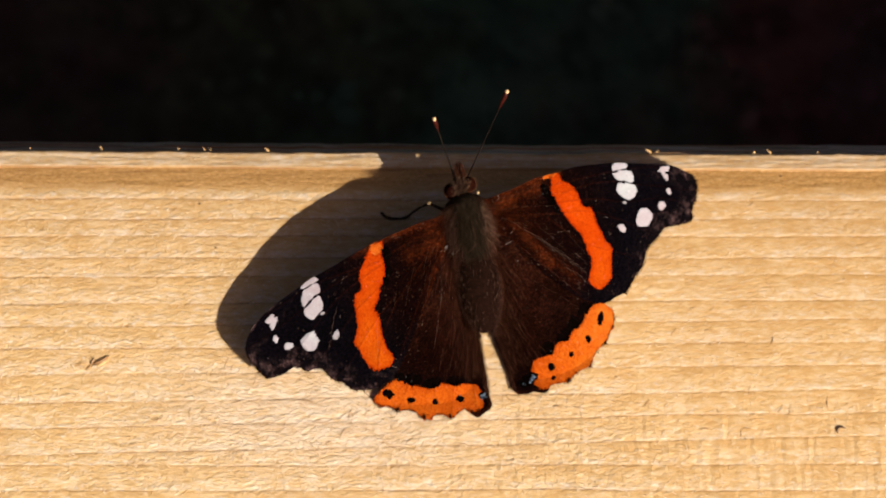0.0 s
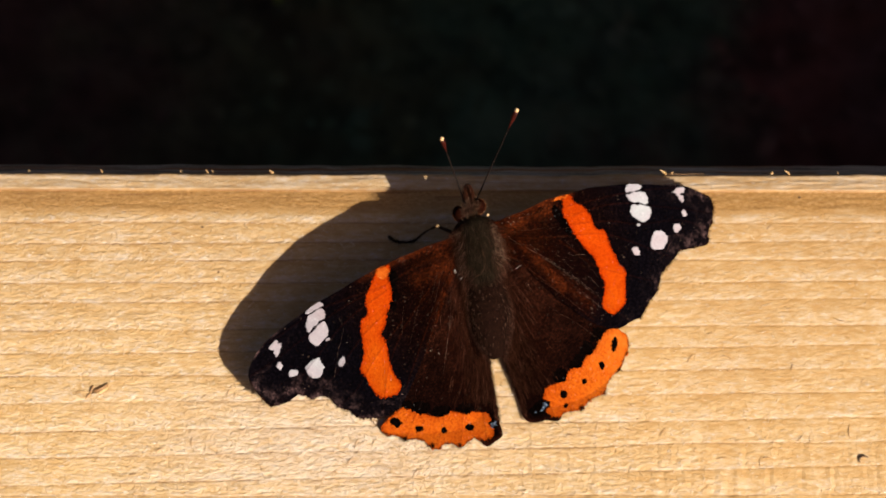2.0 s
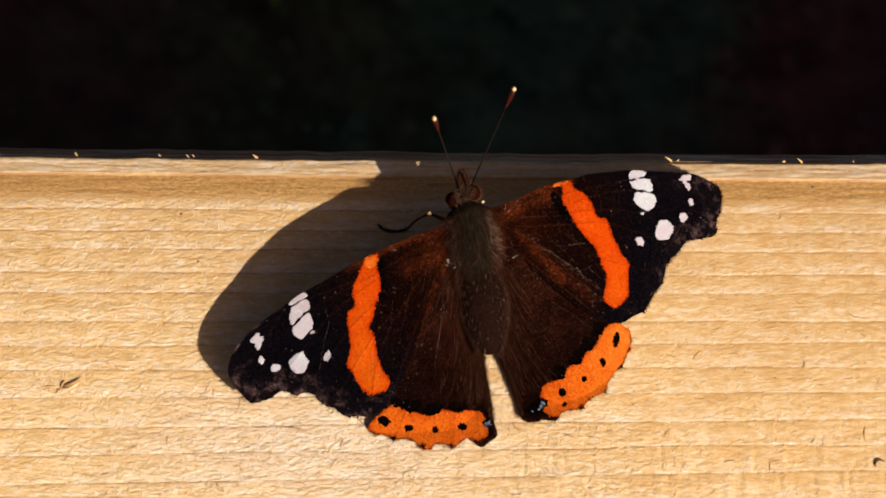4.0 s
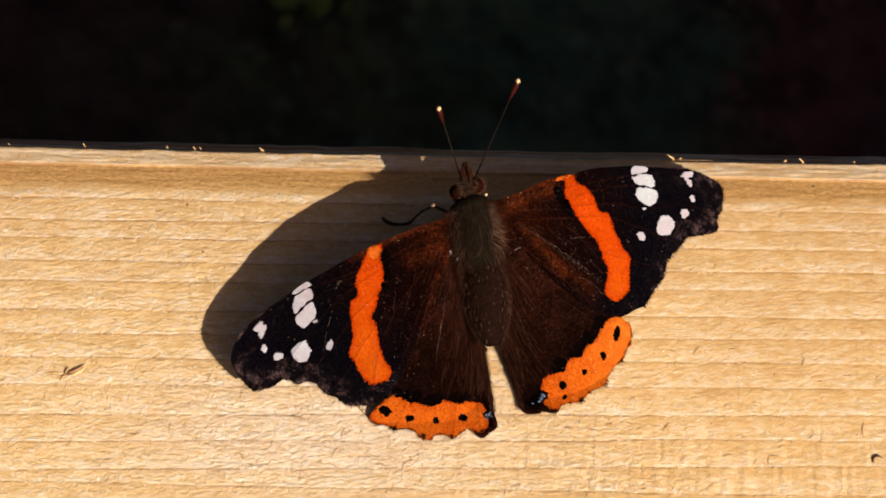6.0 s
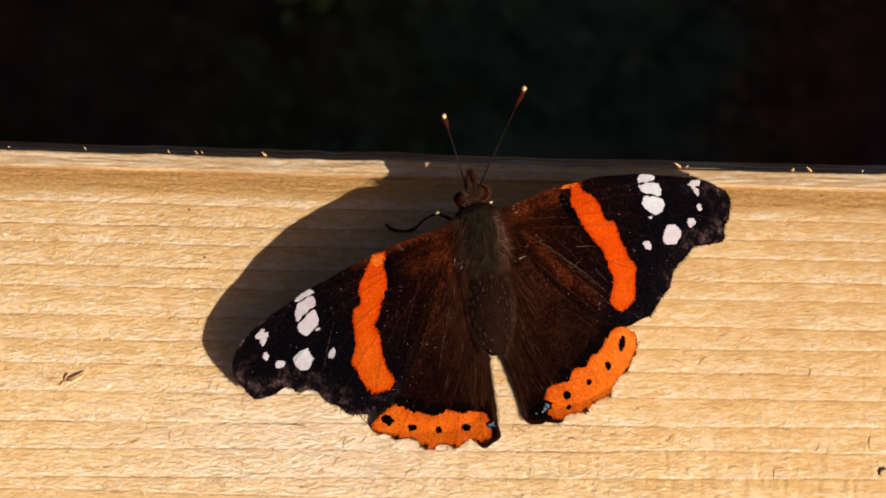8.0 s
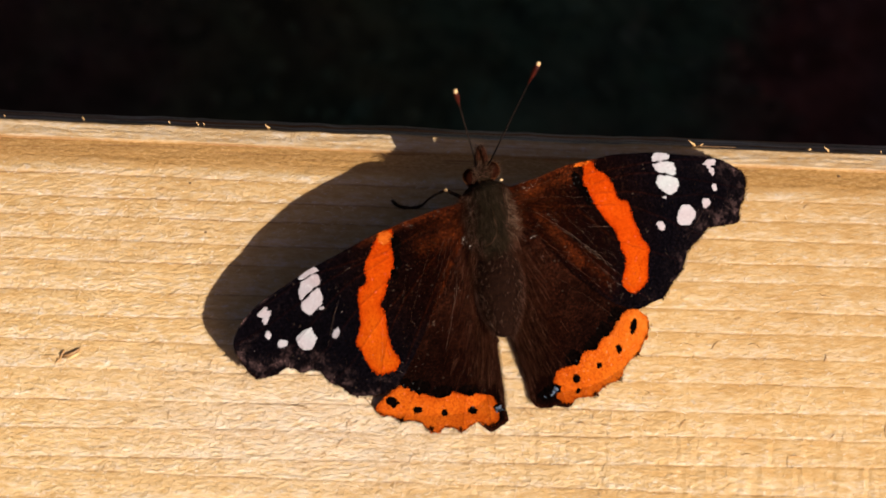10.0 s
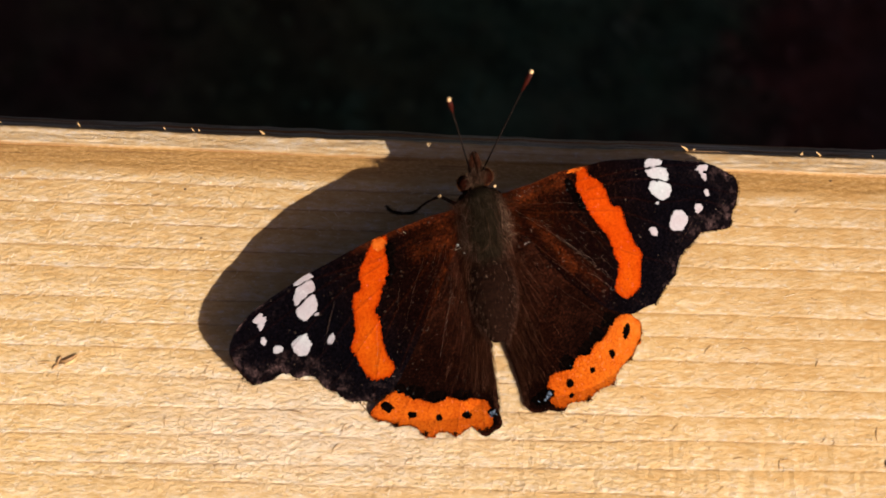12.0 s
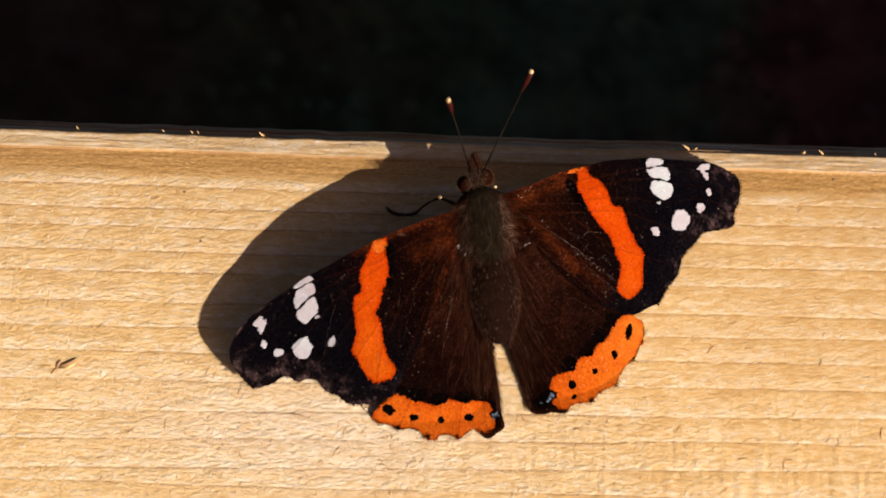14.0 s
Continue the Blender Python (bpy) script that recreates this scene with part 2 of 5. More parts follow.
PALE_FUR = island_material("pale_fur", [(0.0, (0.02, 0.008, 0.004)), (0.6, (0.080, 0.037, 0.020)), (1.0, (0.30, 0.19, 0.13))], 0.8, 0.02)
BROWN_WING = wing_material("brown_wing", (0.0058, 0.0018, 0.0013), (0.0340, 0.0096, 0.0052), (0.11, 0.06, 0.04), (0.0034, 0.0011, 0.0009))
ORANGE = patch_material("orange_scales", (0.34, 0.030, 0.0012), (0.48, 0.054, 0.0022), (0.97, 1.5, 1.6))
ORANGE_RIM = patch_material("orange_rim_scales", (0.29, 0.044, 0.003), (0.49, 0.093, 0.006), glint=0.035)
YELLOW = patch_material("straw_scales", (0.43, 0.075, 0.006), (0.56, 0.128, 0.013))
WHITE = patch_material("white_scales", (0.355, 0.325, 0.355), (0.41, 0.375, 0.405), vein=0.45)
BLACK = patch_material("black_scales", (0.0006, 0.0003, 0.0003), (0.0026, 0.0013, 0.0011))
BLUE = patch_material("blue_scales", (0.020, 0.030, 0.050), (0.16, 0.20, 0.27))
SKIN = plain_material("dark_cuticle", (0.0065, 0.0045, 0.0030), (0.0200, 0.0140, 0.0085), 1300, 0.7, 0.00004, 0.02)
LEG = plain_material("leg_cuticle", (0.016, 0.009, 0.006), (0.060, 0.034, 0.022), 2300, 0.7, 0.00004, 0.05)
EYE = plain_material("eye", (0.0030, 0.0010, 0.0007), (0.022, 0.0056, 0.0030), 4200, 0.4, 0.00005, 0.2)
FUR = island_material("fur", [(0.0, (0.0085, 0.0054, 0.0034)), (0.6, (0.0300, 0.0190, 0.0112)), (0.90, (0.050, 0.031, 0.020)), (1.0, (0.105, 0.067, 0.046))], 0.8, 0.015)
RUST_FUR = island_material("rust_fur", [(0.0, (0.005, 0.002, 0.001)), (0.6, (0.011, 0.0034, 0.0014)), (1.0, (0.052, 0.0135, 0.0046))], 0.8, 0.015)
DUST = island_material("pale_dust", [(0.0, (0.12, 0.065, 0.040)), (0.55, (0.42, 0.28, 0.19)), (0.85, (0.88, 0.76, 0.62)), (1.0, (0.92, 0.85, 0.76))])
GLINT = island_material("glint_white", [(0.0, (0.20, 0.15, 0.12)), (0.6, (0.62, 0.55, 0.49)), (1.0, (0.88, 0.84, 0.80))])
CLUB = plain_material("club", (0.010, 0.0012, 0.0007), (0.060, 0.0050, 0.0020), 2500, 0.55, 0.00003, 0.15)
EYE_RIM = plain_material("eye_rim", (0.030, 0.009, 0.003), (0.12, 0.038, 0.014), 2600, 0.7, 0.00004, 0.04)
RUST_SKIN = plain_material("rust_cuticle", (0.010, 0.0026, 0.0012), (0.050, 0.0135, 0.0052), 2600, 0.7, 0.00004, 0.04)
SHAFT = plain_material("antenna_shaft", (0.0012, 0.0006, 0.0005), (0.0045, 0.0020, 0.0014), 2200, 0.6, 0.00003, 0.03)
RINGED = plain_material("pale_ring", (0.014, 0.009, 0.007), (0.036, 0.025, 0.021), 2200, 0.6, 0.00003, 0.05)
TIP = plain_material("club_tip", (0.58, 0.33, 0.14), (0.80, 0.56, 0.30), 2500, 0.5)


def shade_material(name, stops, rough, relief):
    """Dull red leaf litter with a green mossy patch behind the timber, mottled in the same colours further off."""
    m, n, l, b = material(name, rough, 0.08)
    v = coords(n, l)
    sep = n.new("ShaderNodeSeparateXYZ")
    l.new(v, sep.inputs[0])
    broad, small = noise_tex(n, l, v, 22, 3), noise_tex(n, l, v, 90, 3)
    f = maths(n, l, "ADD", maths(n, l, "MULTIPLY", sep.outputs[0], 4.2), maths(n, l, "MULTIPLY", broad, 0.8))
    apart = n.new("ShaderNodeVectorMath")
    apart.operation = "DISTANCE"
    l.new(v, apart.inputs[0])
    apart.inputs[1].default_value = (0.0, 0.2, -0.25)
    off = ramp(n, l, apart.outputs["Value"], [(0.35, (0, 0, 0)), (0.62, (1, 1, 1))])
    mottle = maths(n, l, "MULTIPLY", maths(n, l, "SUBTRACT", noise_tex(n, l, v, 3.1, 5, 0.6), 0.25), 1.8)
    f = maths(n, l, "ADD", maths(n, l, "MULTIPLY", f, maths(n, l, "SUBTRACT", 1.0, off)), maths(n, l, "MULTIPLY", mottle, off))
    col = ramp(n, l, maths(n, l, "ADD", f, 0.1), stops)
    l.new(mix(n, l, 1.0, col, ramp(n, l, small, [(0.3, (0.5, 0.5, 0.5)), (0.7, (1.4, 1.4, 1.4))]), "MULTIPLY"), b.inputs["Base Color"])
    bump(n, l, b, small, relief, 0.7)
    return m


SHADE = [(0.08, (0.050, 0.026, 0.022)), (0.36, (0.052, 0.058, 0.032)), (0.54, (0.048, 0.080, 0.050)), (0.66, (0.050, 0.066, 0.044)), (0.84, (0.084, 0.031, 0.027)), (1.0, (0.062, 0.030, 0.028))]
SOIL = shade_material("soil", SHADE, 0.95, 0.006)
LEAF = shade_material("leaf", SHADE, 0.75, 0.0002)
GREEN_LEAF = plain_material("green_leaf", (0.085, 0.105, 0.022), (0.135, 0.160, 0.040), 60, 0.6, 0.0002, 0.1)


def matte(m):
    """Furred and scaled surfaces scatter without any gloss."""
    nodes, links = m.node_tree.nodes, m.node_tree.links
    b = nodes["Principled BSDF"]
    d = nodes.new("ShaderNodeBsdfDiffuse")
    for name, to in (("Base Color", "Color"), ("Normal", "Normal")):
        for ln in b.inputs[name].links:
            links.new(ln.from_socket, d.inputs[to])
    links.new(d.outputs[0], nodes["Material Output"].inputs[0])
    nodes.remove(b)


for furry in (BLACK_WING, BROWN_WING, ORANGE, ORANGE_RIM, YELLOW, WHITE, BLACK, BLUE, SKIN, ABDOMEN, FUR, RUST_FUR, PALE_FUR, EYE, FLANK, HIND_FUR):
    matte(furry)


# ---- building helpers ----
def link_mesh(name, me, mat, parent=None, label=""):
    me.materials.append(mat)
    ob = new(name, me)
    if parent is not None:
        ob.parent = parent
    if label:
        ob["label"] = label
    return ob


def from_data(name, verts, faces, mat, parent=None, label="", smooth=True):
    me = bpy.data.meshes.new(name)
    me.from_pydata([tuple(v) for v in verts], [], [tuple(f) for f in faces])
    me.polygons.foreach_set("use_smooth", [smooth] * len(me.polygons))
    me.update()
    return link_mesh(name, me, mat, parent, label)


def part(name, bm, mat, parent, label=""):
    me = bpy.data.meshes.new(name)
    bmesh.ops.recalc_face_normals(bm, faces=bm.faces)
    for f in bm.faces:
        f.smooth = True
    bm.to_mesh(me)
    bm.free()
    return link_mesh(name, me, mat, parent, label)


def lofted(rings, segs=20):
    """A closed body through rings of (centre, radius_x, radius_z), each ring square to local y; the ends are capped."""
    bm = bmesh.new()
    loops = []
    for c, rx, rz in rings:
        loops.append([bm.verts.new((c[0] + rx * math.cos(a), c[1], c[2] + rz * math.sin(a)))
                      for a in (2 * math.pi * k / segs for k in range(segs))])
    for p, q in zip(loops, loops[1:]):
        for k in range(segs):
            bm.faces.new((p[k], p[(k + 1) % segs], q[(k + 1) % segs], q[k]))
    bm.faces.new(loops[0][::-1])
    bm.faces.new(loops[-1])
    return bm


def tube(points, radii, segs=8):
    """A tapered tube along a line of points."""
    bm = bmesh.new()
    pts = [Vector(p) for p in points]
    loops = []
    for i, p in enumerate(pts):
        d = (pts[min(i + 1, len(pts) - 1)] - pts[max(i - 1, 0)]).normalized()
        s = d.cross(Vector((0.13, 0.21, 1)) if abs(d.z) < 0.9 else Vector((1, 0.2, 0))).normalized()
        t = d.cross(s)
        loops.append([bm.verts.new(p + (s * math.cos(a) + t * math.sin(a)) * radii[i])
                      for a in (2 * math.pi * k / segs for k in range(segs))])
    for p, q in zip(loops, loops[1:]):
        for k in range(segs):
            bm.faces.new((p[k], p[(k + 1) % segs], q[(k + 1) % segs], q[k]))
    bm.faces.new(loops[0][::-1])
    bm.faces.new(loops[-1])
    return bm


def ball(centre, radii, u=20, v=14):
    bm = bmesh.new()
    bmesh.ops.create_uvsphere(bm, u_segments=u, v_segments=v, radius=1.0,
                              matrix=Matrix.Translation(centre) @ Matrix.Diagonal((*radii, 1)))
    return bm


def bezier(a, b, c, n):
    a, b, c = Vector(a), Vector(b), Vector(c)
    return [a * (1 - t) ** 2 + b * 2 * t * (1 - t) + c * t * t for t in (i / n for i in range(n + 1))]


def hairs(strands, width):
    """Tapered three-sided strands in one mesh; a strand is (root, tip, sideways bend)."""
    verts, faces = [], []
    for root, tip, bend in strands:
        root, tip, bend = Vector(root), Vector(tip), Vector(bend)
        d = (tip - root).normalized()
        s = d.cross(Vector((0.3, 0.1, 1))).normalized()
        t = d.cross(s)
        base = len(verts)
        for f, r in ((0, 1.0), (0.5, 0.8), (1, 0.15)):
            p = root.lerp(tip, f) + bend * (4 * f * (1 - f))
            for k in range(3):
                a = 2.094 * k
                verts.append(p + (s * math.cos(a) + t * math.sin(a)) * width * r)
        for r in (0, 3):
            for k in range(3):
                q = (k + 1) % 3
                faces.append((base + r + k, base + r + q, base + r + 3 + q, base + r + 3 + k))
        faces.append((base + 6, base + 7, base + 8))
    return verts, faces


def fine_lines(paths, width):
    """Long three-sided hairs along lists of points, in one mesh."""
    verts, faces = [], []
    for pts in paths:
        base, n = len(verts), len(pts)
        for i, p in enumerate(pts):
            d = (Vector(pts[min(i + 1, n - 1)]) - Vector(pts[max(i - 1, 0)])).normalized()
            u = d.cross(Vector((0, 0, 1))).normalized()
            w = width * (0.45 + 0.55 * math.sin(math.pi * (i + 0.5) / n))
            verts += [Vector(p) + u * w, Vector(p) - u * w, Vector(p) + Vector((0, 0, w * 1.5))]
        for i in range(n - 1):
            for k in range(3):
                q = (k + 1) % 3
                faces.append((base + 3 * i + k, base + 3 * i + q, base + 3 * i + 3 + q, base + 3 * i + 3 + k))
    return verts, faces




# ---- ground behind and below ----
def build_ground():
    n = 60
    xs = np.sinh(np.linspace(-1, 1, n) * 7.2) / math.sinh(7.2) * 900
    verts = [(x, y, -0.25 + 0.006 * noise.noise((x * 9, y * 9, 0)) * (1 if abs(x) < 3 and abs(y) < 3 else 0)) for y in xs for x in xs]
    faces = [(j * n + i, j * n + i + 1, (j + 1) * n + i + 1, (j + 1) * n + i) for j in range(n - 1) for i in range(n - 1)]
    ob = from_data("ground", verts, faces, SOIL)
    tagged(ob, "dark damp soil in the shade of the timber", "ground", kind="structure")


def build_ground_leaves():
    verts, faces = [], []
    r = random.Random(5)
    for _ in range(2600):
        x, y = r.uniform(-0.32, 0.32), r.uniform(0.045, 0.34)
        z = -0.246 + r.random() ** 2 * 0.006
        size, turn, tilt = r.uniform(0.003, 0.007), r.uniform(0, 6.283), r.uniform(-0.35, 0.35)
        m = Matrix.Translation((x, y, z)) @ Matrix.Rotation(turn, 4, "Z") @ Matrix.Rotation(tilt, 4, "X")
        base = len(verts)
        steps = 5
        for i in range(steps + 1):
            f = i / steps
            w = size * 0.34 * math.sin(math.pi * min(1, 0.06 + 0.94 * f)) ** 0.7
            sag = -size * 0.35 * (f - 0.4) ** 2
            for s, up in ((-1, 0.25), (0, 0), (1, 0.25)):
                verts.append(m @ Vector((s * w, (f - 0.5) * size, sag + up * w)))
        for i in range(steps):
            for k in (0, 1):
                a = base + i * 3 + k
                faces.append((a, a + 1, a + 4, a + 3))
    ob = from_data("ground_leaves", verts, faces, LEAF)
    tagged(ob, "dark green and dull red leaves in deep shade on the soil", "leaves", kind="stuff")


def build_weed():
    """A low green weed behind the timber, out of focus: a short stem with leaves round it."""
    weed = tagged(new("weed"), "small olive-green weed growing on the dark soil", "plant")
    weed.matrix_world = pose(-0.041, 0.158, -0.25)
    part("stem", tube([(0, 0, -0.004), (0.001, 0, 0.008), (0.001, 0.001, 0.016)], [0.0012, 0.001, 0.0006], 6), GREEN_LEAF, weed)
    r = random.Random(12)
    for k in range(46):
        turn, length = 2.4 * k, r.uniform(0.004, 0.008)
        m = Matrix.Translation((r.gauss(0, 0.0065), r.gauss(0, 0.0045), r.uniform(0.004, 0.015))) @ Matrix.Rotation(turn, 4, "Z") @ Matrix.Rotation(radians(r.uniform(-10, 30)), 4, "X")
        verts, faces, steps = [], [], 7
        for i in range(steps + 1):
            f = i / steps
            w = length * 0.30 * math.sin(math.pi * min(1, 0.05 + 0.95 * f)) ** 0.8
            sag = -0.35 * length * f * f
            for side, up in ((-1, 0.22), (0, 0), (1, 0.22)):
                verts.append(m @ Vector((side * w, f * length, sag + up * w)))
        for i in range(steps):
            for side in (0, 1):
                a = 3 * i + side
                faces.append((a, a + 1, a + 4, a + 3))
        from_data("leaf", verts, faces, GREEN_LEAF, weed)


build_ground()
build_ground_leaves()
build_weed()

# ---- timber ----
# growth rings across the sawn face: y in mm at x = -40 and at x = 34
RINGS = ((14.99, 14.96), (12.42, 12.65), (10.26, 10.48), (7.58, 7.81), (5.25, 5.61), (1.98, 2.52), (-0.75, 0.03), (-3.47, -2.62), (-6.54, -5.51), (-9.83, -8.5), (-12.78, -11.22), (-15.9, -14.1), (-17.4, -17.2), (-20.4, -20.1), (-23.4, -23.0))


LATTICE = np.random.default_rng(4).uniform(-1, 1, (256, 256))
PROFILE = ((-200, 0), (15.6, 0), (16.6, -0.09), (18.92, -0.62), (19.08, -0.36), (20.9, -0.62), (21.15, -1.0), (21.8, -1.95), (22.7, -3.1), (23.4, -4.6), (24.2, -7.0), (24.6, -10.0))


def soft_noise(x, y, seed=0):
    """Smooth value noise between -1 and 1, for arrays or numbers."""
    x, y = np.asarray(x, float) + 17.37 * seed, np.asarray(y, float) + 9.13 * seed
    i, j = np.floor(x).astype(int), np.floor(y).astype(int)
    u, v = x - i, y - j
    u, v = u * u * (3 - 2 * u), v * v * (3 - 2 * v)
    p, q, r, t = LATTICE[i % 256, j % 256], LATTICE[(i + 1) % 256, j % 256], LATTICE[i % 256, (j + 1) % 256], LATTICE[(i + 1) % 256, (j + 1) % 256]
    return (p * (1 - u) + q * u) * (1 - v) + (r * (1 - u) + t * u) * v


def layers(x, y, seed, octaves=3):
    x, y = np.asarray(x, float), np.asarray(y, float)
    return sum(0.55 ** k * soft_noise(x * 2 ** k, y * 2 ** k, seed + 3 * k) for k in range(octaves))


def lip_shift(x):
    """The far arris runs a little off the grain towards one end."""
    return 0.0030 * np.maximum(0, 20 - np.asarray(x, float)) * (np.abs(x) < 70)


def ring_line(k, x):
    a, b = RINGS[k]
    return a + (b - a) * (np.asarray(x, float) + 40) / 74 + 0.13 * soft_noise(np.asarray(x) * 0.06, k * 7.3, 1) + 0.055 * soft_noise(np.asarray(x) * 0.5, k * 3.1, 2) + 0.03 * soft_noise(np.asarray(x) * 1.9, k * 5.7, 3)


def face(x, y):
    """Height in mm, ring-line darkness, paleness, bleaching and ruggedness of the worn, sawn face."""
    x, y = np.broadcast_arrays(np.asarray(x, float), np.asarray(y, float))
    z = np.interp(y, [p[0] for p in PROFILE], [p[1] for p in PROFILE])
    near = ((np.abs(x) < 75) & (y > -30)).astype(float)
    groove, dark, pale, belt = np.zeros(x.shape), np.zeros(x.shape), np.full(x.shape, 0.85), np.zeros(x.shape)
    lines = [ring_line(k, x) for k in range(len(RINGS))]
    for k, line in enumerate(lines):
        d = y - line
        strength = np.clip(0.60 + 0.55 * soft_noise(x * 0.16, k * 2.7, 5) + 0.45 * soft_noise(x * 0.9, k * 4.1, 6), 0.04, 1)
        groove = np.maximum(groove, (0.015 + 0.05 * strength) * np.exp(-(d / 0.08) ** 2))
        dark = np.maximum(dark, 0.80 * strength * np.clip(1.05 - (x + 0.8 * y - 6) / 60, 0.45, 1) * np.exp(-(d / 0.065) ** 2))
        gap = line - lines[k + 1] if k + 1 < len(lines) else 3.0
        within = (d < 0) & (d > -gap)
        pale = np.where(within, np.clip(-d / gap, 0, 1), pale)
        belt = np.where(within, k + 1.0, belt)
    flat = np.clip((16.2 - y) / 0.6, 0, 1)
    p, q = x * 0.98 + y * 0.20, y * 0.98 - x * 0.20
    torn = 0.052 * (0.45 - np.abs(layers(p * 0.9, q * 2.9, 7, 3))) - 0.07 * np.clip(layers(p * 0.55, q * 1.7, 22, 3) - 0.42, 0, 0.4) + 0.022 * layers(x * 1.8, y * 4.2, 8, 2) + 0.05 * soft_noise(x * 0.3, y * 0.9, 9)
    bleached = np.exp(-((x + 13 + 4 * soft_noise(x * 0.05, y * 0.3, 30)) / 19) ** 2 - ((y + 11.5) / 6.5) ** 2)
    rugged = np.clip(0.95 - (x + 0.8 * y - 6) / 34, 0.55, 1) + 0.35 * bleached
    torn = torn * rugged
    comb = 0.044 * soft_noise(x * 1.9, belt * 3.37 + y * 0.12, 10) * np.clip((-6 - y) / 6, 0, 1) * np.clip((x + 30) / 40, 0.15, 1)
    lip = np.clip((y - 18.9) / 0.3, 0, 1) * np.clip((21.0 - y) / 0.3, 0, 1)
    back = np.clip((y - 21.0) / 0.4, 0, 1)
    z = z + near * (-groove * flat + (torn * (0.6 + 0.6 * pale) + comb) * flat + (1 - flat) * 0.03 * layers(x * 0.25, y * 2.5, 11, 2) + lip * 0.05 * layers(x * 0.3, y * 4.0, 12, 3) + back * 0.16 * layers(x * 0.12, y * 2.6, 13, 3))
    split = np.clip((soft_noise(x * 0.16, y * 6.5, 14) - 0.50) / 0.12, 0, 1) * np.clip((y - 17.3) / 0.6, 0, 1) * (y < 18.95)
    split = np.maximum(split, 0.7 * np.clip((soft_noise(x * 0.22, y * 8.0, 15) - 0.68) / 0.12, 0, 1) * (y > 19.2) * (y < 20.9))
    seam = 0.75 * np.exp(-((y - 18.98) / 0.09) ** 2) * np.clip(0.55 + 0.7 * soft_noise(x * 0.18, 4.0, 16), 0, 1)
    crack = back * np.clip((soft_noise(x * 0.05, y * 4.2, 17) - 0.35) / 0.2, 0, 1)
    return z, near * np.clip(np.maximum(np.maximum(dark * flat, 0.55 * split), np.maximum(seam, crack)), 0, 1), np.maximum(pale * flat, 0.85 * lip), bleached, rugged


def face_height(x, y):
    return float(face(x, y)[0])


def build_timber():
    beam = tagged(new("timber_beam"), "pale rough-sawn pine timber with a worn far edge, lying on the soil", "timber")
    xs = np.concatenate([[-900, -600, -400, -250, -160, -110, -80, -66], np.arange(-56, 56.01, 0.2), [66, 80, 110, 160, 250, 400, 600, 900]])
    ys = np.concatenate([[-120, -117, -90, -60, -40, -32, -28], np.arange(-25, 15.55, 0.11), np.arange(15.6, 21.2, 0.11), np.arange(21.3, 24.61, 0.2)])
    X, Y = np.meshgrid(xs, ys)
    Z, dark, pale, bleached, rugged = face(X, Y)
    shifted = Y + lip_shift(X) * np.clip((Y - 15.3) / 3.2, 0, 1) + 0.10 * layers(X * 0.2, 9.0, 18, 3) * ((Y > 20) & (np.abs(X) < 70)) + 0.05 * soft_noise(X * 0.35, 2.0, 19) * ((Y > 16) & (Y <= 20) & (np.abs(X) < 70))
    nx, ny = len(xs), len(ys)
    low = np.array([(x * MM, y * MM, -0.25) for y in (24.6, -120) for x in xs])
    verts = np.concatenate([np.stack([X * MM, shifted * MM, Z * MM], -1).reshape(-1, 3), low]).tolist()
    faces = [(j * nx + i, j * nx + i + 1, (j + 1) * nx + i + 1, (j + 1) * nx + i) for j in range(ny - 1) for i in range(nx - 1)]
    # back, underside, front and ends of the timber
    base, top = nx * ny, (ny - 1) * nx
    for i in range(nx - 1):
        faces.append((top + i, top + i + 1, base + i + 1, base + i))
        faces.append((base + i, base + i + 1, base + nx + i + 1, base + nx + i))
        faces.append((base + nx + i, base + nx + i + 1, i + 1, i))
    for i in (0, nx - 1):
        faces.append(tuple([j * nx + i for j in range(ny)] + [base + i, base + nx + i]))
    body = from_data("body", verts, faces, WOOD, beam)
    planed = 0.92 * np.clip((Y - 15.95) / 0.95 + 0.30 * layers(X * 0.25, Y * 1.5, 20, 3), 0, 1) * (Y < 19.0)
    # mask of the painted shade: full past the arris, faint on the lip
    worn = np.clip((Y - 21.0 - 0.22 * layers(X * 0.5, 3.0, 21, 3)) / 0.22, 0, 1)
    for name, values in (("planed", planed), ("arris_shade", np.maximum(worn, 0.16 * (Y > 19.1))), ("ring", dark), ("pale", pale), ("bleached", 0.7 * bleached), ("rugged", rugged)):
        at = body.data.attributes.new(name, "FLOAT", "POINT")
        at.data.foreach_set("value", np.concatenate([values.ravel(), np.zeros(2 * nx)]).astype(np.float32))

    # torn fibres standing off the sawn face
    strands = []
    r = random.Random(11)
    for _ in range(5200):
        x, y = r.uniform(-56, 56), r.uniform(-24, 15.8)
        if r.random() < 0.35:
            y = float(ring_line(r.randrange(14), x)) + r.uniform(-0.2, 0.4)
        if r.random() < (x + 0.5 * y + 15) / 65:
            continue
        a = r.gauss(0.0, 0.5) + (0 if r.random() < 0.5 else 0.8)
        ln = r.uniform(0.25, 0.8) * (2.0 if r.random() < 0.10 else 1)
        z = face_height(x, y)
        x2, y2 = x + ln * math.cos(a), y + ln * math.sin(a)
        lift = r.uniform(0.02, 0.2) * min(1.4, ln)
        strands.append(((x * MM, y * MM, (z - 0.02) * MM), (x2 * MM, y2 * MM, (face_height(x2, y2) + lift) * MM),
                        (r.gauss(0, 0.06) * MM, r.gauss(0, 0.10) * MM, r.uniform(0, 0.08) * MM)))
    v, f = hairs(strands, 0.030 * MM)
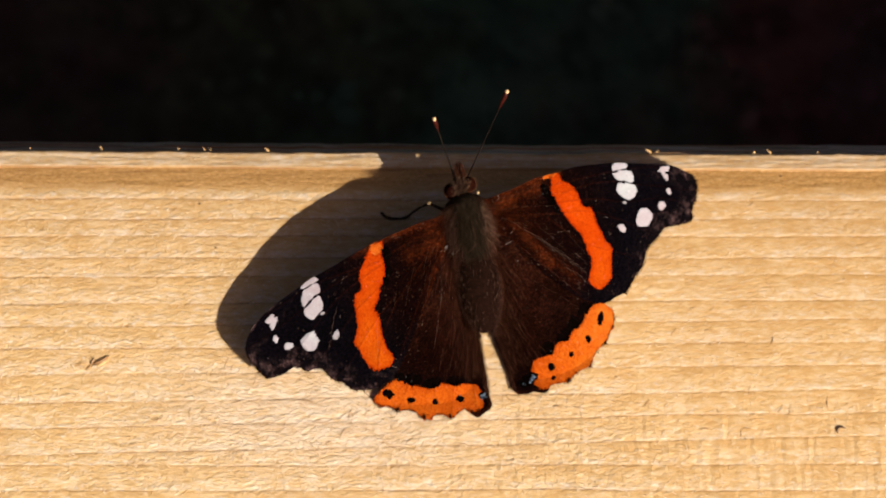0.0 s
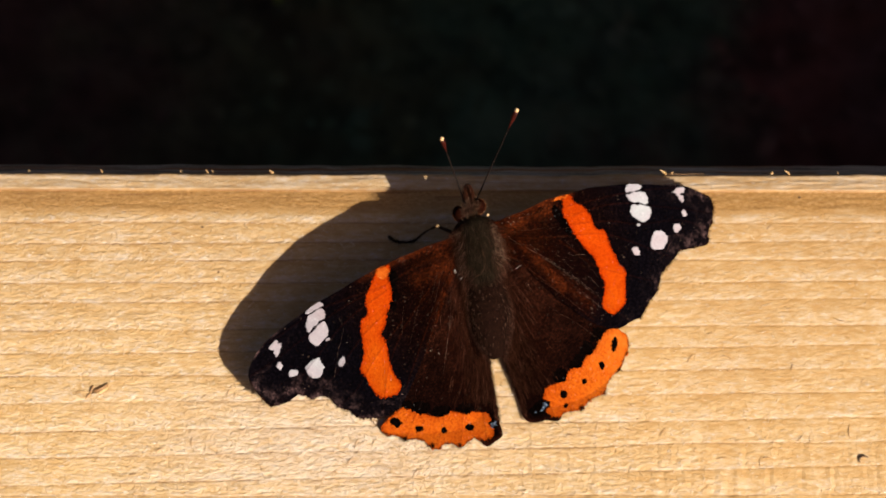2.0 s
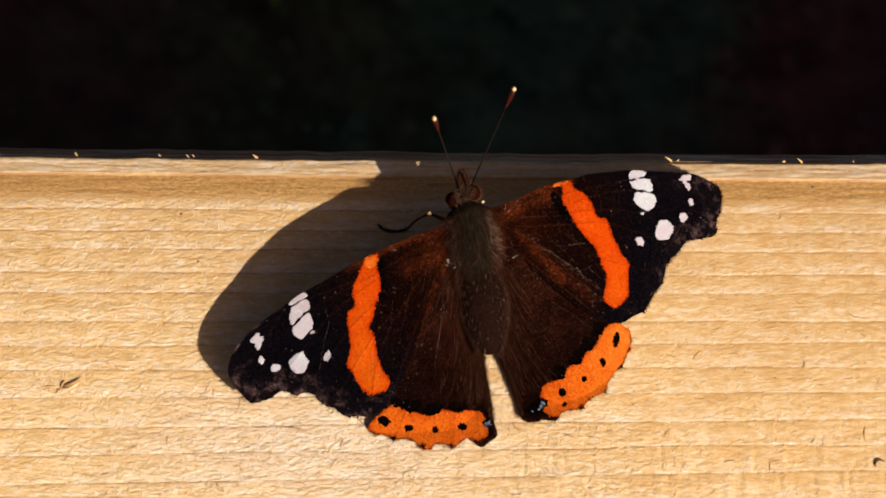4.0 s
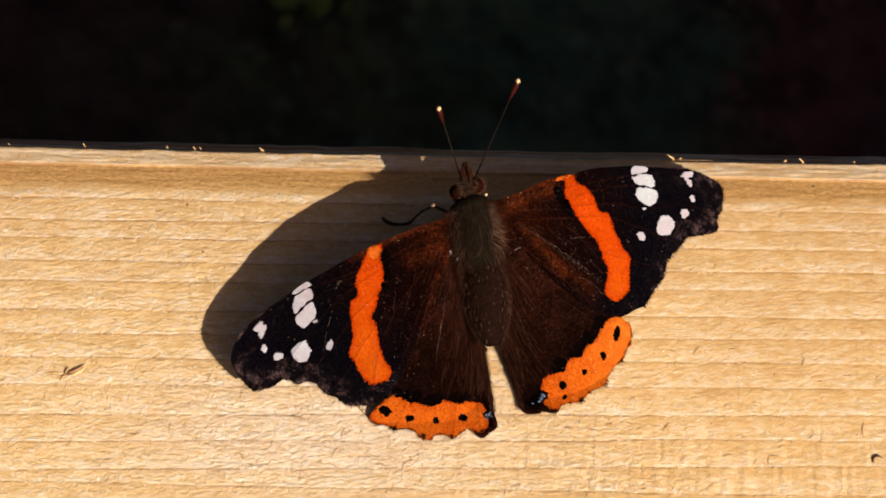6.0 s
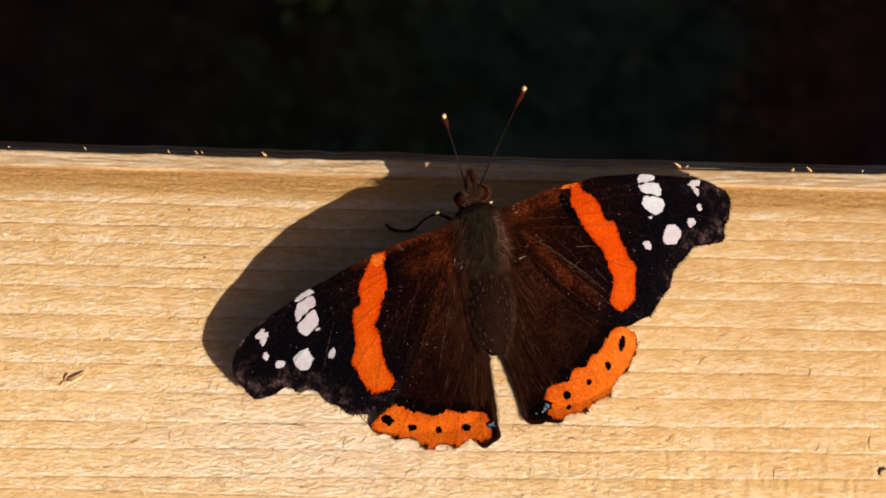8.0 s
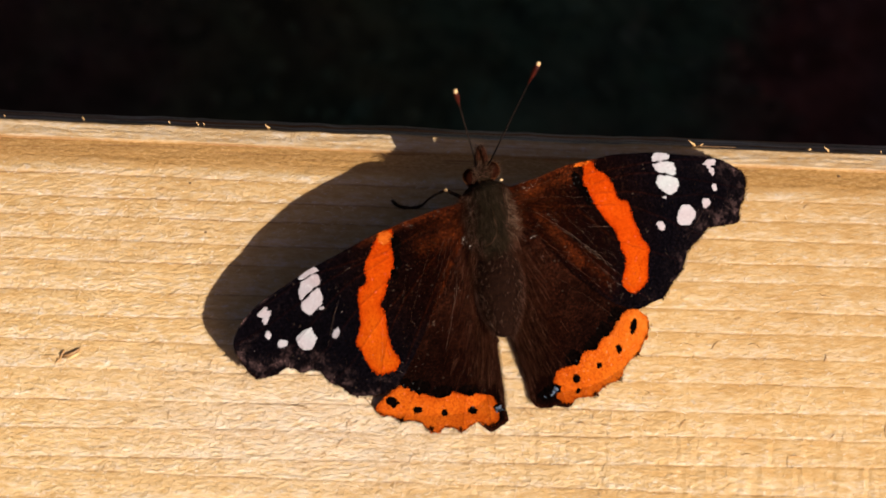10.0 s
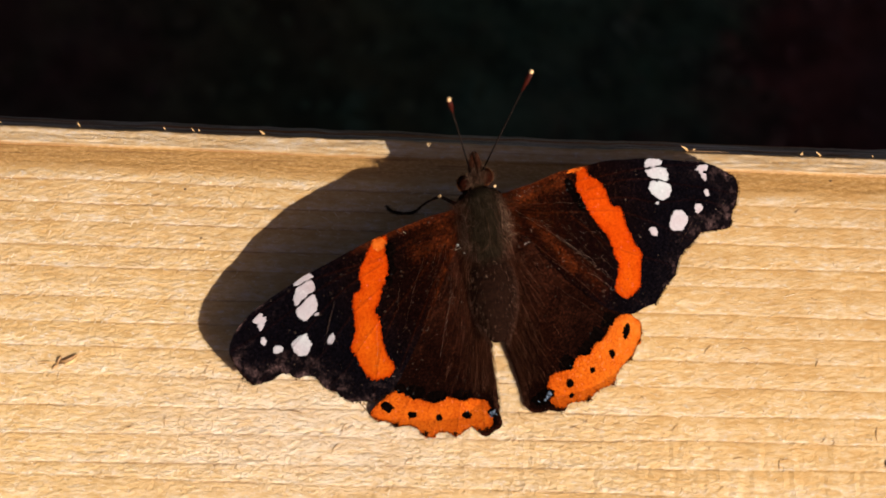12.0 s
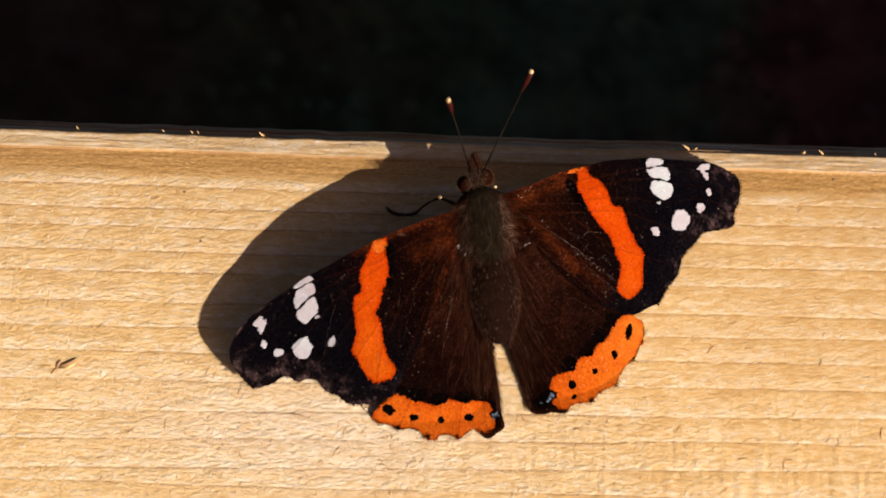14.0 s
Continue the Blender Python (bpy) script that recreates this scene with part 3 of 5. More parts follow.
    tagged(from_data("torn_fibres", v, f, FIBRE, beam, "fine torn fibres on the sawn face"), kind="stuff")

    # curled fibres torn loose by the saw, thickest on the bleached patch
    r, lines = random.Random(17), []
    while len(lines) < 300:
        x, y = (r.gauss(-14, 15), r.gauss(-11, 5)) if r.random() < 0.6 else (r.uniform(-54, 50), r.uniform(-22, 15))
        if abs(x) > 54 or not -23 < y < 15.2:
            continue
        heading, turn, length = r.uniform(-0.5, 1.3), r.gauss(0, 0.55), r.uniform(0.5, 1.5)
        pts, steps, lift = [], 6, r.uniform(0.02, 0.06)
        for k in range(steps):
            pts.append((x * MM, y * MM, (face_height(x, y) + lift * math.sin(math.pi * (k + 0.4) / steps)) * MM))
            x, y = x + length / steps * math.cos(heading), y + length / steps * math.sin(heading)
            heading += turn
        lines.append(pts)
    v, f = fine_lines(lines, 0.022 * MM)
    tagged(from_data("curled_fibres", v, f, FIBRE, beam, "short curled fibres on the sawn face"), kind="stuff")

    # pale splinters on the dark far arris
    for x, y, h, w, lean in ((-42.3, 22.0, 0.95, 0.22, -0.25), (-32.8, 22.0, 0.85, 0.25, -0.4), (-29.6, 21.9, 1.0, 0.22, -0.45), (-29.0, 22.0, 0.75, 0.18, -0.4),
                             (-21.9, 21.9, 1.0, 0.4, -0.6), (24.9, 21.9, 1.5, 0.40, -0.8), (25.2, 21.9, 0.6, 0.40, 1.2), (37.4, 21.9, 0.5, 0.7, 0.4), (39.6, 21.8, 1.35, 0.35, -0.7), (45.5, 21.9, 0.7, 0.3, -0.4),
                             (-51.0, 22.0, 0.6, 0.25, -0.3)):
        y -= 0.55
        z = face_height(x, y) - 0.2
        y += float(lip_shift(x))
        h *= 0.95
        w *= 0.8
        pts = [(x, y, z), (x + lean * 0.25, y + 0.05, z + h * 0.45), (x + lean * h * 0.8, y + 0.2, z + h)]
        part("splinter", tube([Vector(p) * MM for p in pts], [w * MM * 0.6, w * MM * 0.45, w * MM * 0.1], 6), CHIP, beam, "pale sunlit splinter")
    # long slivers lying along the lip
    for x0, x1, y in ((24.4, 29.5, 21.3), (36.2, 38.6, 21.5), (40.2, 43.0, 21.6), (-51.5, -44.0, 22.6), (31.0, 34.5, 21.7)):
        pts = [((x0 + (x1 - x0) * t) * MM, (y + 0.05 * math.sin(9 * t)) * MM, (face_height(x0 + (x1 - x0) * t, y) + 0.05) * MM) for t in (0, 0.25, 0.5, 0.75, 1)]
        part("sliver", tube(pts, [0.05 * MM, 0.11 * MM, 0.14 * MM, 0.10 * MM, 0.03 * MM], 6), BARK, beam, "thin sliver along the arris")
    # a raised chip, a dark strand that paints the shade under it, and a dark curled fibre
    cx, cy = -41.3, -5.2
    for pts, w, mat, name in ((((-0.9, -0.30, 0.02), (-0.2, -0.22, 0.05), (0.5, 0.05, 0.08), (1.1, 0.45, 0.08)), 0.12, BARK, "chip_shade"),
                              (((-0.7, -0.05, 0.15), (0.0, 0.02, 0.34), (0.7, 0.38, 0.46), (1.45, 0.95, 0.55)), 0.21, BROWN, "chip"),
                              (((-0.2, -0.35, 0.08), (0.4, -0.18, 0.25), (0.95, 0.18, 0.34), (1.4, 0.62, 0.40)), 0.19, CHIP, "chip"),
                              (((-0.95, -0.35, 0.05), (-0.85, 0.05, 0.22), (-0.65, 0.40, 0.34), (-0.5, 0.62, 0.40)), 0.17, BROWN, "chip"),
                              (((-0.9, -0.3, 0.05), (-1.2, -0.65, 0.1), (-1.45, -0.95, 0.1), (-1.6, -1.15, 0.08)), 0.09, BROWN, "chip"),
                              (((-1.1, -0.2, 0.02), (-1.9, -0.1, 0.06), (-2.8, -0.12, 0.06), (-3.7, -0.25, 0.03)), 0.06, CHIP, "chip")):
        z0 = face_height(cx, cy)
        part(name, tube([Vector((cx + 0.88 * x, cy + 0.88 * y, z0 + 0.24 * z)) * MM for x, y, z in pts], [w * MM * 0.55, w * MM * 1.05, w * MM * 0.9, w * MM * 0.12], 7), mat, beam, "dark strand painting the shade under the chip" if name == "chip_shade" else "lifted wood chip")
    cx, cy = 46.3, -13.2
    arc = [((cx - 0.55 * math.cos(t) - 0.1) * MM, (cy + 0.42 * math.sin(t)) * MM, (0.12 + 0.12 * math.sin(t * 0.7)) * MM) for t in np.linspace(-0.7, 2.6, 9)]
    part("curled_fibre", tube(arc, [0.05 * MM] + [0.10 * MM] * 7 + [0.05 * MM], 6), BARK, beam, "dark curled fibre")
    # dark shreds and a pale scrap on the face beside the wing margins
    for pts, w, mat, label in ((((-10.0, -8.5), (-9.5, -8.95), (-9.0, -9.5)), 0.055, BARK, "dark shred"), (((-9.1, -9.3), (-8.7, -9.75), (-8.5, -10.2)), 0.085, BARK, "dark shred"),
                               (((-13.7, -7.1), (-13.1, -7.12), (-12.5, -7.22)), 0.045, TIP, "pale scrap"), (((-13.7, -6.8), (-13.68, -7.1), (-13.64, -7.4)), 0.04, TIP, "pale scrap")):
        part(label.replace(" ", "_"), tube([(x * MM, y * MM, (face_height(x, y) + 0.08) * MM) for x, y in pts], [w * MM * 0.5, w * MM, w * MM * 0.4], 6), mat, beam, label)
    # loose brown fibres lying on the face: x, y, turn in degrees, length
    r = random.Random(3)
    ends = ((-33.2, 13.6, 20, 0.9), (-29.0, 12.1, 25, 1.0), (-35.0, 8.6, 40, 0.5), (-33.9, 5.8, 15, 0.6), (-48.7, 11.0, 50, 0.6), (-37.1, 0.7, -20, 0.5), (-36.4, -3.1, -60, 0.8), (-31.2, 1.7, 40, 0.6), (-29.1, -5.9, 35, 0.9), (-26.2, -5.2, 65, 1.4), (-25.5, -5.8, 80, 0.9), (-26.5, -6.5, -10, 1.4), (-35.8, -8.3, -35, 0.5), (-33.8, -10.3, -50, 0.5), (-33.9, -12.1, 35, 0.9), (-30.2, -11.2, 85, 1.4), (-25.2, -14.4, 0, 1.2), (-36.8, -14.8, 15, 0.9), (-41.0, -13.3, 45, 0.9), (-36.7, -17.0, 50, 0.6), (-46.1, -3.6, -50, 0.5))
    middle = ((-22.7, -7.4, 65, 0.9), (-19.2, -12.6, 75, 0.6), (-22.2, -14.2, -60, 1.0), (-16.5, -9.8, -10, 1.8), (-12.2, -13.5, 55, 1.7), (-11.3, -11.3, 65, 1.4), (-13.9, -14.6, 45, 0.9), (-4.6, -14.7, 50, 1.0), (-16.0, -16.0, -5, 1.9), (-13.5, -12.6, -15, 0.6), (-9.4, -8.9, -45, 1.2), (-22.1, -10.7, 0, 1.3), (1.7, -15.0, 0, 1.3), (7.4, -9.3, -35, 1.3), (14.0, -9.6, 75, 1.4), (15.3, -10.3, -10, 1.3), (17.4, -10.0, 0, 1.2), (19.9, -6.9, -40, 1.2), (23.5, -10.0, 55, 1.2), (12.9, -10.5, -15, 1.0), (19.6, -9.7, -20, 1.0), (15.0, -11.1, -5, 0.6))
    other = ((24.3, 4.2, -35, 0.6), (29.2, 1.7, 15, 0.8), (33.6, 4.2, -40, 0.5), (38.4, 4.7, -20, 0.8), (44.4, 3.2, -15, 1.3), (39.0, 0.6, 50, 0.6), (45.2, 1.0, -25, 0.8), (26.9, -1.4, 50, 1.2), (24.2, -1.5, -20, 1.5), (31.0, -1.4, -15, 1.3), (38.5, -2.4, 70, 0.9), (43.2, -3.7, 0, 1.3), (46.6, -4.1, 60, 0.6), (26.8, -4.8, -45, 0.8), (40.3, -4.5, 5, 0.8), (31.3, -2.8, -40, 0.6), (27.1, -12.0, 60, 0.6), (30.1, -13.0, 10, 1.3), (34.5, -13.5, 85, 1.5), (35.1, -13.0, 0, 1.0), (40.0, -10.9, 80, 0.8), (44.8, -9.9, 88, 1.7), (39.0, -10.7, 45, 0.9), (36.7, 14.4, 45, 0.8))
    for x, y, turn, ln in ends + middle + other:
        a, bow = radians(turn), r.uniform(-0.28, 0.28) * ln
        d, side = Vector((math.cos(a), math.sin(a), 0)), Vector((-math.sin(a), math.cos(a), 0))
        c = Vector((x, y, face_height(x, y) + 0.03))
        pts = [(c + d * ln * (f - 0.5) + side * bow * (1 - 4 * (f - 0.5) ** 2) + Vector((0, 0, 0.05 * f))) * MM for f in (0, 0.25, 0.5, 0.75, 1)]
        w = r.uniform(0.024, 0.044) * MM
        part("loose_fibre", tube(pts, [w * 0.4, w, w * 1.2, w * 0.9, w * 0.3], 5), BROWN, beam, "loose brown fibre")
    for x, y in ((-30.0, 14.4), (40.5, 18.2), (-27.9, 8.9)):
        part("fleck", ball((x * MM, y * MM, (face_height(x, y) + 0.03) * MM), (0.16 * MM, 0.13 * MM, 0.08 * MM), 10, 6), BARK, beam, "dark fleck")
    return beam


build_timber()

# ---- butterfly: local x to its own right, y forward, in mm before scaling ----
FORE_LEFT = ((-1.8, 1.95), (-3.6, 1.7), (-5.45, 1.4), (-7.1, 1.02), (-9.1, 0.6), (-11.6, 0.0), (-14.1, -0.78), (-16.6, -1.58), (-19.1, -2.3), (-21.6, -3.3), (-23.6, -4.15), (-25.2, -5.0), (-26.3, -5.8), (-27.2, -6.7), (-27.8, -7.7), (-28.1, -8.7), (-27.7, -9.9), (-27.2, -10.9), (-26.3, -12.0), (-25.0, -12.0), (-24.1, -11.9), (-22.8, -11.4), (-21.9, -11.9), (-21.4, -12.2), (-20.3, -12.1), (-19.4, -12.6), (-18.7, -13.7), (-17.6, -14.3), (-16.6, -15.3), (-15.3, -15.6), (-13.9, -15.7), (-13.0, -15.4), (-11.7, -14.9), (-9.9, -12.7), (-8.1, -10.1), (-5.6, -6.2), (-3.5, -2.7), (-1.2, -0.5))
FORE_RIGHT = ((1.5, 2.7), (3.3, 2.95), (5.8, 3.3), (8.7, 4.1), (11.4, 4.4), (13.8, 4.8), (16.2, 4.8), (18.5, 4.8), (21.3, 4.5), (24.2, 4.3), (26.2, 3.8), (27.5, 3.1), (28.4, 2.3), (28.4, 1.4), (28.0, 0.0), (27.2, -1.3), (27.0, -2.4), (26.2, -2.8), (24.6, -3.0), (23.2, -3.2), (22.3, -4.1), (20.7, -5.3), (20.0, -6.6), (19.4, -7.6), (18.4, -8.5), (17.6, -9.5), (17.1, -10.0), (15.8, -10.4), (14.5, -10.9), (12.9, -10.6), (10.2, -9.0), (7.0, -5.7), (4.5, -2.1), (1.8, -0.3))
BAND_LEFT = ((-11.5, -0.05), (-10.4, 0.15), (-10.1, -0.4), (-10.5, -0.9), (-10.4, -2.3), (-10.6, -4.0), (-11.3, -4.8), (-11.7, -6.0), (-12.4, -7.0), (-12.1, -8.0), (-12.1, -9.9), (-11.8, -11.5), (-11.2, -12.8), (-11.9, -13.6), (-12.9, -13.8), (-13.8, -13.7), (-14.5, -12.8), (-15.1, -11.2), (-15.5, -10.1), (-14.8, -8.6), (-14.6, -5.4), (-13.6, -4.6), (-13.5, -3.0), (-12.7, -1.7), (-12.0, -0.6))
BAND_RIGHT = ((10.5, 4.0), (11.0, 4.3), (11.6, 4.3), (11.9, 3.4), (12.8, 2.8), (13.4, 1.7), (13.8, 0.2), (14.8, -0.2), (14.9, -1.3), (15.4, -2.9), (15.8, -4.0), (16.3, -4.8), (16.0, -6.6), (15.6, -8.3), (14.7, -9.0), (13.9, -9.4), (13.1, -8.7), (12.9, -8.0), (13.6, -6.1), (13.3, -4.8), (13.0, -3.2), (12.2, -2.0), (11.5, -0.8), (11.0, 0.1), (10.7, 1.1), (10.2, 2.3), (10.5, 3.3))
HIND_LEFT = ((-0.6, -1.1), (-0.3, -7.6), (-0.8, -11.7), (-0.85, -14.1), (-0.9, -16.3), (-1.05, -18.3), (-0.9, -19.9), (-1.9, -20.5), (-2.9, -20.9), (-3.9, -19.9), (-4.6, -20.1), (-5.9, -20.6), (-6.4, -20.3), (-7.7, -20.0), (-8.6, -20.4), (-9.4, -19.7), (-10.5, -18.9), (-11.9, -18.5), (-12.7, -18.1), (-14.1, -17.3), (-14.4, -16.5), (-13.6, -15.9), (-12.5, -15.1), (-10.6, -11.4), (-7.2, -5.6), (-4.0, -1.0))
HIND_RIGHT = ((0.2, -1.6), (0.2, -7.8), (0.85, -11.3), (1.2, -13.3), (1.5, -15.2), (1.75, -17.2), (1.8, -18.3), (2.4, -19.1), (3.6, -19.3), (5.6, -19.7), (6.5, -19.1), (7.9, -19.0), (8.8, -18.7), (10.0, -18.1), (11.5, -17.5), (12.5, -16.3), (13.7, -15.15), (14.5, -14.0), (15.2, -12.9), (15.3, -11.6), (14.6, -11.0), (13.3, -9.4), (9.0, -4.6), (4.8, 0.0))
RIM_LEFT = ((-13.6, -15.9), (-12.5, -15.3), (-11.5, -14.9), (-10.5, -15.4), (-9.5, -15.9), (-8.3, -16.5), (-7.4, -16.6), (-6.3, -16.3), (-5.3, -16.6), (-4.3, -16.6), (-2.8, -16.9), (-2.1, -17.2), (-1.9, -17.9), (-1.8, -19.5), (-2.7, -20.4), (-3.8, -19.8), (-5.8, -20.4), (-7.6, -19.9), (-8.6, -20.2), (-9.4, -19.6), (-11.8, -18.4), (-14.1, -17.2), (-14.3, -16.5))
RIM_RIGHT = ((4.7, -15.9), (6.2, -15.4), (7.2, -14.9), (8.0, -14.3), (9.4, -13.9), (10.2, -13.1), (11.3, -12.5), (12.0, -11.6), (12.8, -10.9), (13.8, -10.6), (14.8, -10.9), (15.3, -11.6), (15.2, -12.9), (14.5, -14.0), (13.7, -15.1), (12.5, -16.3), (11.5, -17.5), (10.0, -18.1), (8.3, -18.9), (6.5, -19.1), (5.3, -19.1), (4.4, -18.0))
# spots: x, y, half width, half height, turn in degrees
WHITE_LEFT = (((-20.25, -2.82), (-19.52, -2.39), (-18.77, -2.2), (-18.28, -2.46), (-18.38, -2.72), (-19.2, -2.96), (-20.07, -3.19), (-20.41, -3.07)),
              ((-19.91, -3.28), (-18.53, -2.92), (-18.31, -3.36), (-18.47, -4.0), (-18.87, -4.21), (-19.59, -4.58), (-20.4, -5.16), (-20.64, -4.78), (-20.49, -3.9)),
              ((-20.45, -5.49), (-19.51, -4.82), (-18.65, -4.3), (-18.3, -4.76), (-18.25, -5.5), (-18.7, -6.09), (-19.52, -6.67), (-20.05, -6.63), (-20.55, -6.03)),
              ((-25.29, -5.89), (-24.48, -5.28), (-24.07, -5.3), (-24.07, -5.69), (-23.82, -5.62), (-23.91, -6.17), (-24.47, -6.98), (-24.73, -6.77), (-24.81, -6.19)),
              ((-21.54, -8.78), (-21.12, -8.4), (-20.53, -8.06), (-19.93, -8.06), (-19.71, -8.55), (-19.49, -8.98), (-19.63, -9.52), (-20.08, -10.05), (-20.97, -10.01), (-21.43, -9.53)))
DOTS_LEFT = ((-24.4, -8.0, 0.34, 0.36, 0), (-23.02, -9.02, 0.56, 0.42, 5), (-17.39, -8.98, 0.36, 0.55, -30), (-18.5, -6.3, 0.24, 0.18, 0))
WHITE_RIGHT = (((18.39, 4.73), (19.78, 4.73), (19.98, 4.12), (19.44, 3.9), (18.11, 3.91)),
               ((18.19, 3.66), (20.11, 3.75), (20.51, 3.2), (20.41, 2.3), (19.62, 2.45), (18.42, 2.81), (18.18, 3.24)),
               ((18.46, 2.33), (19.46, 2.28), (20.42, 2.0), (20.66, 1.51), (20.39, 0.76), (19.74, 0.31), (18.84, 0.6), (18.31, 1.15), (18.22, 1.69)),
               ((24.26, 3.88), (25.27, 3.99), (25.09, 3.38), (24.67, 3.27), (24.92, 2.84), (24.78, 2.12), (24.39, 2.49), (24.07, 3.22), (23.78, 3.4)),
               ((20.0, -1.91), (20.22, -1.34), (20.69, -0.84), (21.35, -0.75), (22.02, -1.3), (21.99, -1.88), (21.27, -2.72), (20.47, -2.91), (19.91, -2.48)))
DOTS_RIGHT = ((24.64, 0.98, 0.30, 0.40, 10), (23.43, -0.65, 0.52, 0.44, 40), (17.95, -2.82, 0.52, 0.42, -30), (18.9, 0.05, 0.22, 0.16, 0))
BLACK_LEFT = ((-12.67, -16.27, 0.80, 0.48, -35), (-10.17, -17.46, 0.52, 0.33, -10), (-7.35, -18.16, 0.38, 0.36, 0), (-4.44, -18.34, 0.50, 0.40, 0), (-1.56, -18.40, 0.66, 0.50, 0),
              (-11.0, -14.7, 0.6, 0.5, -20), (-9.55, -15.3, 1.1, 0.70, -15), (-7.3, -16.1, 1.15, 0.62, 0), (-4.55, -16.3, 1.15, 0.55, 0))
BLACK_RIGHT = ((13.64, -12.27, 0.38, 0.78, -20), (11.73, -14.31, 0.32, 0.46, -15), (9.42, -15.74, 0.30, 0.36, 0), (6.84, -16.74, 0.45, 0.42, 25), (6.83, -17.98, 0.30, 0.22, 30), (3.79, -17.7, 1.35, 0.70, 20),
               (11.81, -11.0, 0.95, 0.65, 35), (10.34, -12.4, 0.85, 0.75, 40), (8.95, -13.6, 0.95, 0.65, 35), (6.69, -14.7, 0.95, 0.75, 30))
# dark tufts at the corners of the scalloped margins
TUFTS = ((-11.92, -18.3), (-9.05, -19.7), (-5.88, -20.15), (-2.66, -20.2), (13.6, -15.0), (11.4, -17.3), (8.6, -18.65), (5.5, -19.3))
# veins of the forewings: the main stems, then the branches that part from them
VEINS_LEFT = (((-1.8, 0.8), (-6.0, -0.2), (-11.0, -2.0)), ((-1.8, 0.4), (-5.5, -2.6), (-9.8, -6.8)), ((-11.0, -2.0), (-18.2, -2.86), (-19.9, -3.24), (-25.0, -5.3)),
              ((-11.0, -2.1), (-15.0, -3.0), (-18.6, -4.26), (-20.5, -5.3), (-24.6, -7.2), (-28.0, -8.6)), ((-10.9, -2.6), (-15.6, -4.6), (-19.2, -7.2), (-22.6, -10.0), (-25.6, -12.0)),
              ((-10.6, -4.4), (-14.5, -6.8), (-18.4, -10.2), (-21.4, -12.1)), ((-10.0, -6.2), (-13.6, -9.4), (-16.4, -12.4), (-18.7, -13.6)), ((-9.8, -6.8), (-12.3, -10.6), (-13.9, -15.6)), ((-1.8, 0.2), (-6.4, -6.0), (-10.8, -13.2)))
VEINS_RIGHT = (((1.8, 1.4), (6.2, 2.3), (11.2, 3.0)), ((2.6, 1.2), (6.23, 0.15), (10.97, -0.3)), ((11.2, 3.0), (18.1, 3.80), (20.05, 3.95), (26.0, 3.9)),
               ((11.3, 1.8), (15.0, 2.6), (18.4, 2.58), (20.4, 2.12), (28.3, 0.8)), ((11.3, 0.9), (15.6, 0.8), (19.0, 0.1), (23.8, 0.2), (27.4, -1.0)), ((10.97, -0.3), (14.8, -0.6), (19.0, -2.4), (22.4, -4.0)),
               ((9.29, -0.58), (11.86, -3.01), (13.39, -4.18), (20.0, -6.5)), ((4.46, 0.28), (8.06, -3.33), (12.04, -6.87), (15.8, -10.3)), ((2.0, 0.2), (5.6, -3.4), (11.6, -9.6)))
BLUE_LEFT = ((-1.75, -18.5, 0.30, 0.20, 12), (-1.4, -18.3, 0.14, 0.12, 0), (-1.95, -18.85, 0.12, 0.09, 30), (-1.35, -18.75, 0.09, 0.07, 0))
BLUE_RIGHT = ((4.5, -17.5, 0.36, 0.26, 50), (4.1, -17.95, 0.24, 0.13, 20), (3.3, -18.1, 0.12, 0.08, 0))


DROOP = (0.2, 0.2, 0.30, 0.06, -0.28, -1.13, -1.68, -1.30, -1.30)   # left wing, every 5 mm from the root


def droop(u):
    """Rise and fall of the left wing along its span, in mm."""
    u = np.clip(np.asarray(u, float) / 5, 0, 5.999)
    i = u.astype(int)
    f, k = u - i, np.array(DROOP)
    a, b, c, d = k[i], k[i + 1], k[i + 2], k[i + 3]
    return 0.5 * (2 * b + (c - a) * f + (2 * a - 5 * b + 4 * c - d) * f * f + (3 * b - a - 3 * c + d) * f ** 3)


def wing_height(x, y, hind):
    """Height over the timber in mm: the fore body is lifted, the wings droop towards their tips, the right one more."""
    z = 8 + 0.255 * y - 0.105 * (np.sqrt(y * y + 9) - 3) + np.where(x < 0, droop(np.maximum(0, -x)), 0.2 * np.exp(-np.maximum(x, 0) / 2) - 0.019 * np.maximum(0, x - 5) ** 1.85) - 1.9 * np.exp(-(x / 2.9) ** 2)
    if not hind:
        return z
    # the hindwings drop to the wood at the rear and fold down along the abdomen
    z = z - 0.35 - 0.13 * np.maximum(0, -y - 8) - 0.05 * np.maximum(0, np.abs(x) - 9)
    k = np.minimum(1, 1.35 * np.maximum(0, 1 - np.abs(x) / 4.5) ** 1.3) * np.clip((-y - 8) / 4, 0, 1)
    return np.maximum(z + (0.22 - z) * k, 0.18)


def smooth(poly, closed=True):
    """An outline rounded through its corners (Catmull-Rom, two steps between corners)."""
    n, out = len(poly), []
    for i in range(n if closed else n - 1):
        p0, p1, p2, p3 = (poly[(i + k) % n] if closed else poly[min(max(i + k, 0), n - 1)] for k in (-1, 0, 1, 2))
        for t in (0, 1 / 3, 2 / 3):
            out.append(tuple(0.5 * (2 * b + (c - a) * t + (2 * a - 5 * b + 4 * c - d) * t * t + (3 * b - a - 3 * c + d) * t ** 3) for a, b, c, d in zip(p0, p1, p2, p3)))
    return tuple(out) if closed else tuple(out) + (poly[-1],)


